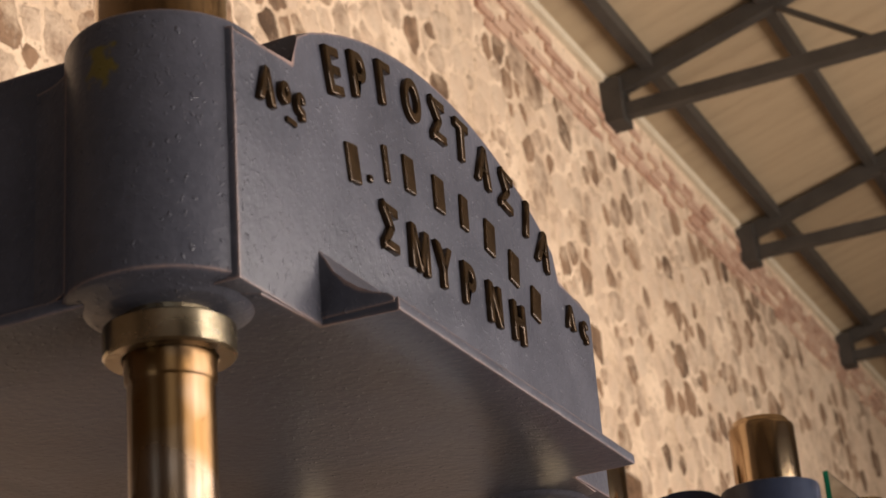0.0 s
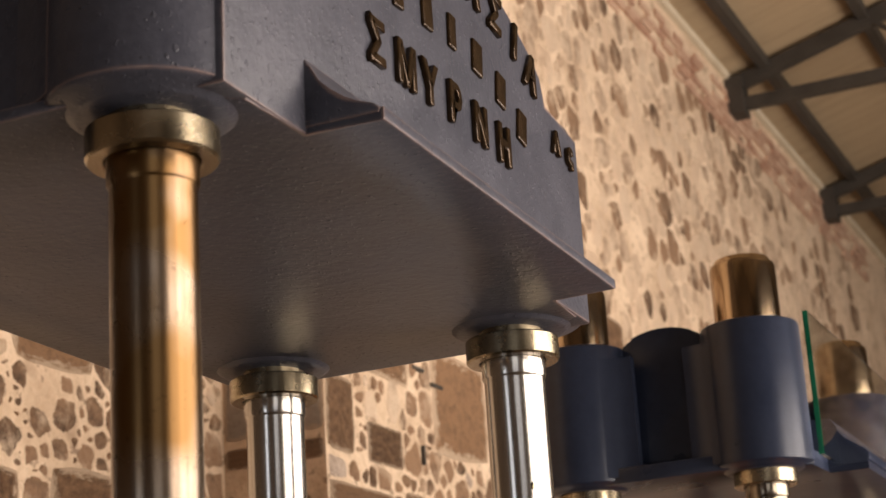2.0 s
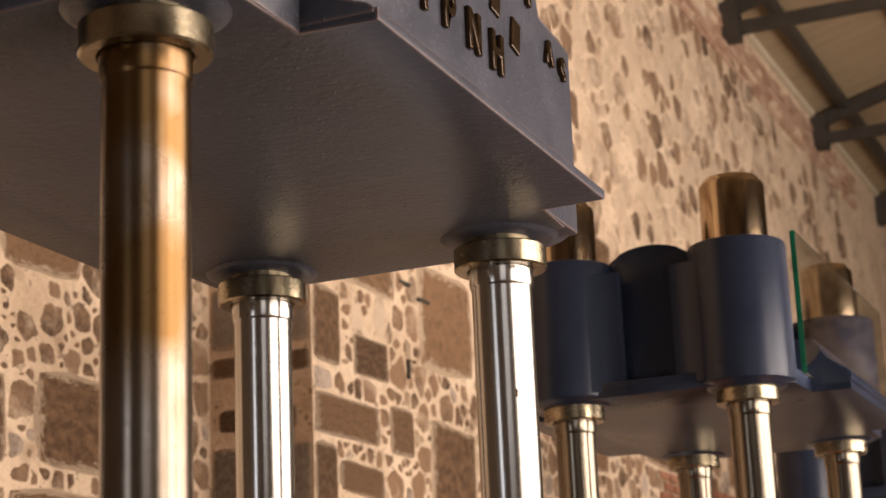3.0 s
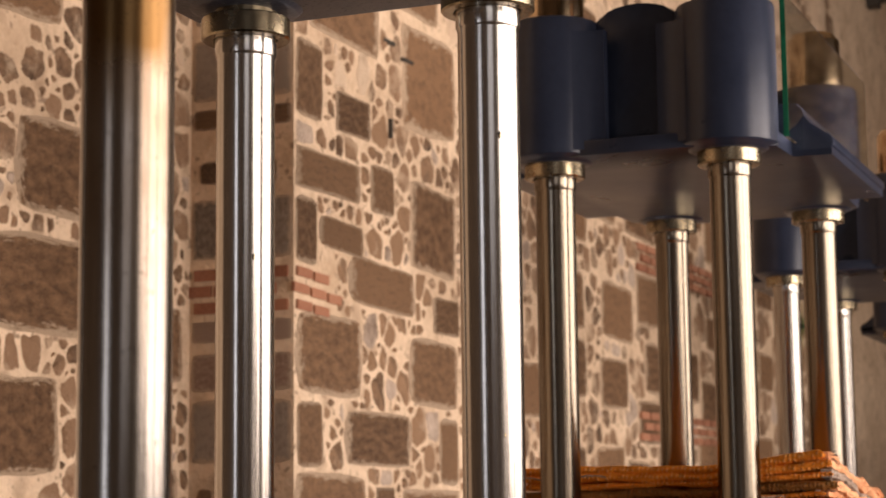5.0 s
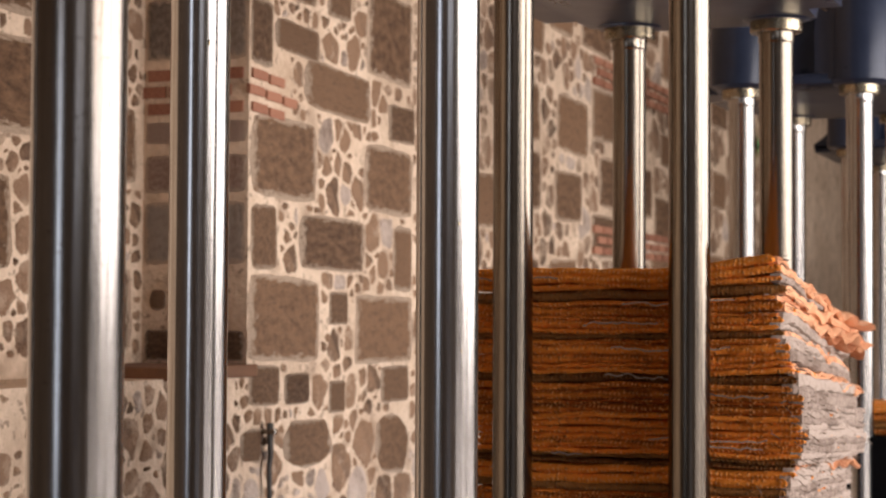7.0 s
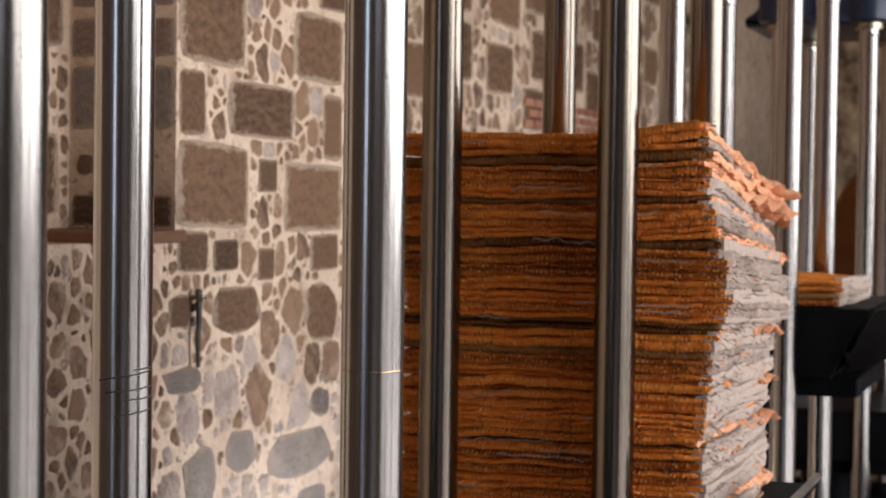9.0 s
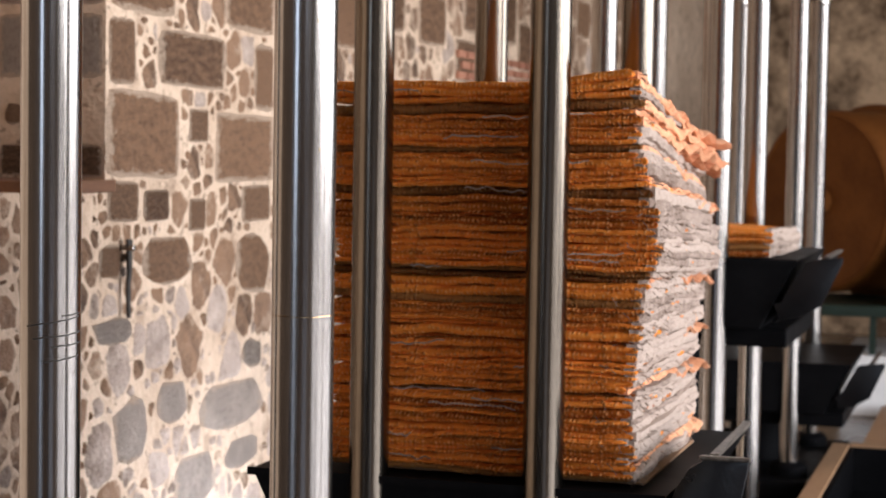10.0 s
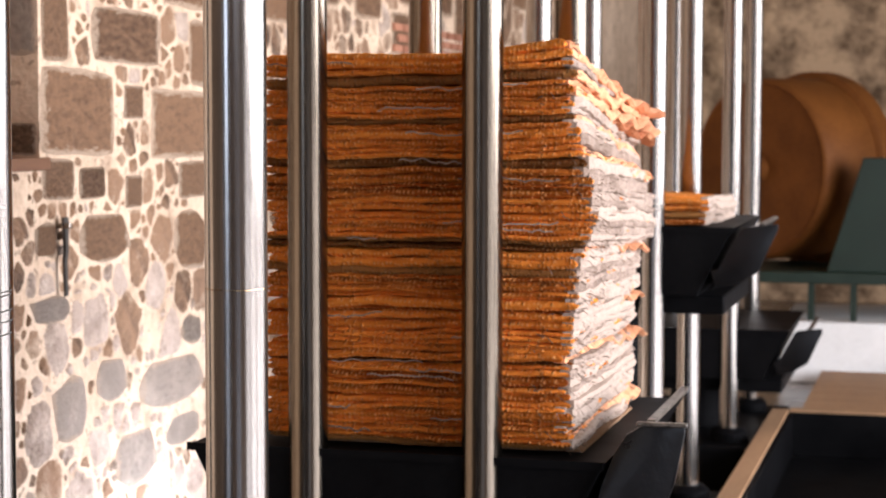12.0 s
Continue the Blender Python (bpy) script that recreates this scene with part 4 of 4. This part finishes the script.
for k in range(9):
    part("plank", boxes(((0.0, 0.42 * k, 0.10), (3.2, 0.42 * k + 0.41, 0.14)), bevel=0.004), WOOD_PALE, platform)
for x in (0.1, 1.6, 3.0):
    part("joist", boxes(((x, 0.02, 0.0), (x + 0.1, 3.76, 0.098))), WOOD, platform)

sign = thing("exit_sign", (WALL, 15.8, 3.05), "small glowing green exit sign on the stone wall", "sign")
part("lit_face", boxes(((0.06, 0, 0), (0.3, 0.05, 0.13)), bevel=0.005), SIGN, sign)
part("arm", boxes(((0.0, 0.01, 0.05), (0.06, 0.04, 0.08))), IRON, sign)

strap = thing("iron_strap", (WALL + 0.02, 5.22, 0.6), "bent black iron strap hanging on the stone wall", "strap")
bm = bmesh.new()
prism(bm, [(-0.016, 0.35), (0.03, 0.35), (0.028, 0.2), (0.01, 0.16), (0.02, 0.0), (-0.004, 0.0), (-0.014, 0.16), (0.0, 0.2)], "x", 0.012, 0.026, 0.003)
part("bar", bm, IRON, strap)
part("pin", boxes(((-0.02, -0.012, 0.30), (0.05, 0.012, 0.325)), bevel=0.003), STEEL, strap)
for y, z, w, h in ((6.08, 3.77, 0.13, 0.018), (6.31, 3.72, 0.13, 0.018), (6.10, 3.33, 0.014, 0.10)):
    ob = part("wall_pin", boxes(((-0.02, -w / 2, -h / 2), (0.022, w / 2, h / 2)), bevel=0.004), IRON, None, "rusty iron pin set in the stone wall", at=(WALL, y, z))
    tagged(ob, category="pin", group="pins in the wall")

part("sill", boxes(((-2.95, 4.35, 1.16), (WALL + 0.03, 5.12, 1.215)), bevel=0.005), WOOD_DARK, wall, "brown wooden sill board")


# ---- stones of the long wall ----
def stone_mesh(seed, power, corners):
    """A unit stone: y and z from -0.5 to 0.5, nearly flush face towards +x with a ragged worn edge."""
    rng = random.Random(seed)
    ring = []
    wobble = 0.05 if power > 5 else 0.34
    for k in range(corners):
        a = 2 * math.pi * (k + rng.uniform(-0.06, 0.06) if power > 5 else k + rng.uniform(-0.3, 0.3)) / corners
        c, s = math.cos(a), math.sin(a)
        r = 0.5 / (abs(c) ** power + abs(s) ** power) ** (1 / power)
        r *= 1.0 + wobble * noise.noise(Vector((1.7 * c, 1.7 * s, seed * 7.3))) + rng.uniform(-0.035, 0.02)
        ring.append((r * c, r * s))
    verts, faces = [], []
    for x, k in ((-2.5, 1.0), (0.2, 1.0), (0.2, 1.0), (0.7, 0.88)):
        verts += [(x, y * k, z * k) for y, z in ring]
    inner = len(verts)
    verts += [(rng.uniform(0.8, 1.4), y * 0.55, z * 0.55) for y, z in ring[::2]]
    verts.append((rng.uniform(0.9, 1.3), 0, 0))
    n, h = corners, corners // 2
    for a in (0, 2 * n):
        faces += [(a + k, a + (k + 1) % n, a + n + (k + 1) % n, a + n + k) for k in range(n)]
    for k in range(h):
        o = 3 * n
        faces += [(o + 2 * k, o + 2 * k + 1, inner + k), (o + 2 * k + 1, o + (2 * k + 2) % n, inner + (k + 1) % h), (o + 2 * k + 1, inner + (k + 1) % h, inner + k), (inner + k, inner + (k + 1) % h, inner + h)]
    return verts, faces


KINDS = [stone_mesh(s, p, 24 if p > 5 else 12) for s, p in enumerate((12, 18, 9, 22, 8, 14, 10, 7, 3.2, 2.6, 3.5, 2.4, 3, 2.8, 4, 2.2))]


def stone_data(mat):
    made = []
    for v, f in KINDS:
        me = bpy.data.meshes.new("stone")
        me.from_pydata(v, [], f)
        me.shade_smooth()
        me.materials.append(mat)
        made.append(me)
    return made


BROWN, GREY, WASHED, PINK = stone_data(STONE), stone_data(LIT_GREY_STONE), stone_data(PALE_STONE), stone_data(LIT_PINK_STONE)


def set_stone(meshes, k, at, size, turn=0.0, tip=0.0, name="stone"):
    ob = new(name, meshes[k])
    ob.parent = wall
    ob.location, ob.scale = U * Vector(at), [U * c for c in size]
    ob.rotation_euler = (radians(tip), 0, radians(turn))
    return ob


# large dressed blocks: y, z of the middle, width, height
BLOCKS = [(5.42, 2.985, 0.68, 0.19), (5.19, 2.70, 0.22, 0.30), (5.56, 2.715, 0.48, 0.15), (6.02, 3.0, 0.28, 0.24), (6.66, 2.88, 0.60, 0.47), (6.02, 2.52, 0.78, 0.235), (5.43, 2.15, 0.68, 0.37), (6.65, 2.13, 0.64, 0.345),
          (5.225, 1.78, 0.26, 0.30), (5.965, 1.775, 0.76, 0.26), (5.45, 1.413, 0.74, 0.39), (6.6, 1.36, 0.76, 0.345), (6.84, 1.73, 0.26, 0.34), (5.245, 1.115, 0.30, 0.18), (6.75, 1.075, 0.38, 0.19), (6.03, 1.465, 0.22, 0.16),
          (5.575, 1.09, 0.27, 0.15), (6.02, 1.035, 0.19, 0.155), (5.22, 3.40, 0.28, 0.37), (5.69, 3.315, 0.39, 0.20), (6.62, 3.655, 0.72, 0.55), (6.82, 2.44, 0.36, 0.2), (5.70, 0.83, 0.50, 0.225), (6.46, 0.055, 0.75, 0.24),
          (5.335, 0.078, 0.33, 0.285), (5.76, 0.155, 0.31, 0.2), (6.72, 0.77, 0.44, 0.31), (5.12, 0.85, 0.2, 0.15), (6.71, 0.3, 0.26, 0.15), (6.58, -0.2, 0.46, 0.16), (5.16, 0.544, 0.37, 0.115), (6.02, -0.26, 0.45, 0.26)]
# each stone: y from, to, z from, to, set back in the niche, dressed block
stones = [[y - w / 2, y + w / 2, z - h / 2, z + h / 2, 0, 1] for y, z, w, h in BLOCKS]
fixed = len(stones)
keep_out = [[5.07, 5.5, 2.30, 2.50]]  # the brick courses at the jamb
rng = random.Random(11)


def clashes(a, gap, skip=-1):
    b = table[:count]
    hit = (a[1] + gap > b[:, 0]) & (a[0] - gap < b[:, 1]) & (a[3] + gap > b[:, 2]) & (a[2] - gap < b[:, 3])
    if skip >= 0:
        hit[skip] = False
    return hit.any()


table = np.zeros((9000, 4))
count = 0
for a in [st[:4] for st in stones] + keep_out:
    table[count] = a
    count += 1
stones += [None] * len(keep_out)


def legal(a, niche):
    if niche:
        return a[1] < NICHE[1] - 0.03 and a[2] > NICHE[2] + 0.09 and a[3] < NICHE[3] - 0.03 and a[0] > NICHE[0]
    inside = a[0] < NICHE[1] + 0.015 and a[1] > NICHE[0] and a[2] < NICHE[3] + 0.02 and a[3] > NICHE[2] - 0.02
    return not inside and a[2] > FLOOR and a[3] < TOP - 0.1


# dressed blocks laid at random over the rest of the wall, each grown until it nearly meets its neighbours
for tries, wlo, whi, hlo, hhi, gap in ((500, 0.35, 0.66, 0.2, 0.34, 0.10), (350, 0.2, 0.36, 0.13, 0.24, 0.08)):
    first_new = count
    for _ in range(tries):
        y, z = 2.6 + 12 * rng.random() ** 1.4, rng.uniform(0.9, 4.6)
        w, h = rng.uniform(wlo, whi), rng.uniform(hlo, hhi)
        a = [y - w / 2, y + w / 2, z - h / 2, z + h / 2]
        niche = int(a[0] < NICHE[1] and a[2] < NICHE[3] and a[3] > NICHE[2])
        if y < 5.4 and z < 1.25:
            continue
        if legal(a, niche) and not clashes(a, gap):
            table[count] = a
            stones.append([*a, niche, 1])
            count += 1
    for step in range(5):
        for i in range(first_new, count):
            for side, d in ((0, -0.02), (1, 0.02), (2, -0.014), (3, 0.014)):
                a = list(table[i])
                a[side] += d
                if a[1] - a[0] < 0.85 and a[3] - a[2] < 0.4 and legal(a, stones[i][4]) and not clashes(a, 0.04, i):
                    table[i] = a
                    stones[i][:4] = a

# rubble and chips packed into the joints: sites with a reach of their own, parted by straight joints
sites = np.zeros((9000, 4))  # y, z, reach, set back in the niche
packed = 0


def reach_at(y, z, size):
    if z > 4.3 or y > 10.5:
        return (0.125, 0.085, 0.055, 0.038)[size]
    if z < 1.17 and y < 5.05:
        return (0.075, 0.05, 0.036, 0.023)[size]
    if z < 0.9:
        return (0.15, 0.085, 0.045, 0.026)[size]
    return (0.085, 0.052, 0.034, 0.022)[size]


for size, tries in ((0, 9000), (1, 16000), (2, 30000), (3, 40000)):
    for _ in range(tries):
        y, z = 2.6 + 15.4 * rng.random() ** 1.5, rng.uniform(-0.9, 7.28)
        if size == 3 and (z > 3.6 or y > 8) or size == 2 and y > 13:
            continue
        r = reach_at(y, z, size) * rng.uniform(0.8, 1.2)
        niche = int(NICHE[0] < y < NICHE[1] and NICHE[2] < z < NICHE[3])
        m = r * 0.6
        if not legal([y - m, y + m, z - m, z + m], niche) or clashes([y - m, y + m, z - m, z + m], 0.012):
            continue
        q = sites[:packed]
        if packed and (np.hypot(q[:, 0] - y, q[:, 1] - z) < 0.86 * (q[:, 2] + r)).any():
            continue
        sites[packed] = y, z, r, niche
        packed += 1


def cut(poly, ny, nz, d):
    """The side of an outline where ny * y + nz * z stays under d."""
    out = []
    for (y0, z0), (y1, z1) in zip(poly, poly[1:] + poly[:1]):
        a, b = ny * y0 + nz * z0 - d, ny * y1 + nz * z1 - d
        if a <= 0:
            out.append((y0, z0))
        if a * b < 0:
            t = a / (a - b)
            out.append((y0 + (y1 - y0) * t, z0 + (z1 - z0) * t))
    return out


def cell(i):
    """Outline of one rubble stone round its site, with its corners worn and its edges ragged."""
    y, z, r, niche = sites[i]
    big = r * rng.uniform(1.2, 2.0)
    sides, wide = rng.choice((4, 5, 5, 6)), rng.uniform(0.85, 1.35)
    poly = []
    for k in range(sides):
        a, d = 2 * math.pi * (k + rng.uniform(-0.22, 0.22)) / sides + r * 90, big * rng.uniform(0.8, 1.3)
        poly.append((wide * d * math.cos(a), d * math.sin(a) / wide))
    q = sites[:packed]
    dy, dz = q[:, 0] - y, q[:, 1] - z
    dist = np.hypot(dy, dz)
    gap = rng.uniform(0.007, 0.018)
    for j in np.nonzero((dist < 0.75) & (dist > 0))[0]:
        poly = cut(poly, dy[j] / dist[j], dz[j] / dist[j], dist[j] * r / (r + q[j, 2]) - gap)
    near = (table[:count, 0] - y < 0.4) & (y - table[:count, 1] < 0.4) & (table[:count, 2] - z < 0.4) & (z - table[:count, 3] < 0.4)
    walls = [list(a) for a in table[:count][near]]
    if not niche:
        walls.append([NICHE[0], NICHE[1] + 0.01, NICHE[2], NICHE[3]])
    else:
        poly = cut(poly, 1, 0, NICHE[1] - 0.02 - y)
        poly = cut(poly, 0, -1, z - NICHE[2] - 0.08)
    for a0, a1, b0, b1 in walls:
        ways = ((a0 - y, 1, 0), (y - a1, -1, 0), (b0 - z, 0, 1), (z - b1, 0, -1))
        d, ny, nz = max(ways)
        poly = cut(poly, ny, nz, d - gap)
    if len(poly) < 3:
        return None
    # corners worn off, then the edge made ragged
    for ts in ((0.13, 0.5, 0.87), (0.25, 0.75)):
        poly = [(p[0] + (q[0] - p[0]) * t, p[1] + (q[1] - p[1]) * t) for p, q in zip(poly, poly[1:] + poly[:1]) for t in ts]
    ring = [p for p, q in zip(poly, poly[1:] + poly[:1]) if math.hypot(p[0] - q[0], p[1] - q[1]) > 0.05 * r]
    if len(ring) < 5:
        return None
    out = []
    for a, b in ring:
        k = 0.30 * noise.noise(Vector((a * 9 / r * 0.1 + i * 3.7, b * 9 / r * 0.1, i * 1.3))) + rng.uniform(-0.10, 0.05)
        out.append((a * (1 + min(0.08, k)), b * (1 + min(0.08, k))))
    return out


def rubble_mesh(ring, proud):
    n = len(ring)
    verts = [(x, a * k, b * k) for x, k in ((-0.03, 1.0), (0.001, 1.0), (0.001, 1.0), (proud * 0.6, 0.84)) for a, b in ring]
    verts += [(proud * rng.uniform(0.8, 1.5), a * 0.5, b * 0.5) for a, b in ring] + [(proud * 1.1, 0, 0)]
    faces = [(o + k, o + (k + 1) % n, o + n + (k + 1) % n, o + n + k) for o in (0, 2 * n, 3 * n) for k in range(n)]
    return verts, faces + [(4 * n + k, 4 * n + (k + 1) % n, 5 * n) for k in range(n)]


stones = [st for st in stones if st]
stones.sort(key=lambda a: abs((a[0] + a[1]) / 2 - 5.9) + 0.8 * abs((a[2] + a[3]) / 2 - 1.7))
pools = {"rubble": (RUBBLE, [], []), "limed_rubble": (LIMED, [], []), "pale_rubble": (PALE, [], [])}
single = 0


def pour(pool, v, f, at):
    _, verts, faces = pools[pool]
    base = len(verts)
    verts += [(U * (at[0] + a), U * (at[1] + b), U * (at[2] + c)) for a, b, c in v]
    faces += [tuple(base + q for q in face) for face in f]


for ya, yb, za, zb, niche, dressed in stones:
    k = rng.randrange(8) if za > 0.85 else 8 + rng.randrange(8)
    proud = 0.004 + 0.008 * rng.random()
    x, y, z, w, h = (-2.9 if niche else WALL), (ya + yb) / 2, (za + zb) / 2, yb - ya, zb - za
    if single < 130:
        set_stone(WASHED if z < 0.7 else BROWN, k, (x, y, z), (proud, w, h), tip=rng.uniform(-2, 2))
        single += 1
    else:
        v, f = KINDS[k]
        pour("rubble", [(proud * a, w * b, h * c) for a, b, c in v], f, (x, y, z))
order = sorted(range(packed), key=lambda i: abs(sites[i, 0] - 5.9) + 0.8 * abs(sites[i, 1] - 1.5) - 2 * sites[i, 2])
for i in order:
    y, z, r, niche = sites[i]
    ring = cell(i)
    if not ring or rng.random() < (0.10 if z > 4.3 else 0.10):
        continue
    v, f = rubble_mesh(ring, 0.004 + 0.010 * rng.random())
    at = (-2.9 if niche else WALL, y, z)
    pale = rng.random() < (0.72 if z > 3.9 else 0.05 if y < 5 else 0.7 if z < 0.75 else 0.12)
    if single < 290 and not pale:
        me = bpy.data.meshes.new("stone")
        me.from_pydata([[U * c for c in p] for p in v], [], f)
        me.shade_smooth()
        me.materials.append(CHIP)
        ob = new("stone", me)
        ob.parent, ob.location = wall, U * Vector(at)
        single += 1
    else:
        pour(("limed_rubble" if z > 3.4 else "pale_rubble") if pale else "rubble", v, f, at)
for name, (mat_, verts, faces) in pools.items():
    me = bpy.data.meshes.new(name)
    me.from_pydata(verts, [], faces)
    me.shade_smooth()
    me.materials.append(mat_)
    rest = new(name, me)
    rest.parent = wall
    tagged(rest, {"rubble": "brown rubble stones set in mortar", "limed_rubble": "pale rubble stones smeared with lime", "pale_rubble": "pale pinkish rubble stones near the floor"}[name], kind="stuff")
# worn brick courses under the wall top
bm = bmesh.new()
for c in range(6):
    for k in range(44):
        y = 7.2 + 0.27 * k + (0.13 if c % 2 else 0)
        if rng.random() < 0.72:
            box(bm, (WALL - 0.01, y, 7.30 + 0.075 * c), (WALL + 0.012 + 0.02 * rng.random(), y + 0.24, 7.355 + 0.075 * c))
cornice = part("cornice_bricks", bm, BRICK_TOP, wall, "worn reddish brick courses under the roof", kind="stuff")

# jamb of the niche, facing the camera: grey blocks, coloured lighter as if daylit, and three brick courses
for z, h, kind in ((1.295, 0.15, BROWN), (1.795, 0.29, GREY), (2.06, 0.175, PINK), (2.245, 0.10, PINK), (2.71, 0.29, GREY), (3.22, 0.10, BROWN), (3.45, 0.30, GREY), (3.8, 0.3, WASHED)):
    for x, w in ((-2.50, 0.26), (-2.77, 0.25)):
        set_stone(kind, rng.randrange(8), (x, NICHE[1], z), (0.008, w * 0.94, h * 0.96), turn=-90)
for x, z, w, h in ((-2.82, 1.50, 0.09, 0.1), (-2.7, 1.58, 0.07, 0.06), (-2.56, 1.46, 0.1, 0.08), (-2.80, 2.97, 0.1, 0.11), (-2.66, 3.0, 0.12, 0.1), (-2.5, 2.96, 0.1, 0.12)):
    set_stone(BROWN, 8 + rng.randrange(8), (x, NICHE[1], z), (0.01, w, h), turn=-90)
brick = bpy.data.meshes.new("brick")
bm = boxes(((-0.5, -0.5, -0.5), (1, 0.5, 0.5)))
bm.to_mesh(brick)
bm.free()
brick.materials.append(BRICK)
for c, z in enumerate((2.352, 2.428, 2.502)):
    for k in range(3):
        set_stone([brick], 0, (-2.47 - 0.165 * k - (0.06 if c % 2 else 0), NICHE[1], z), (0.012, 0.148, 0.05), turn=-90, name="brick")
    for k in range(2 if c != 1 else 3):
        set_stone([brick], 0, (WALL, 5.16 + 0.17 * k - (0.03 if c % 2 else 0), z - 0.01 * k), (0.012, 0.145, 0.042), tip=-2, name="brick")
for z0 in (1.9, 3.1):
    for c in range(3):
        for k in range(9):
            set_stone([brick], 0, (WALL + 0.012, 10.4 + 0.24 * k + (0.1 if c % 2 else 0), z0 + 0.075 * c), (0.014, 0.2, 0.05), name="brick")
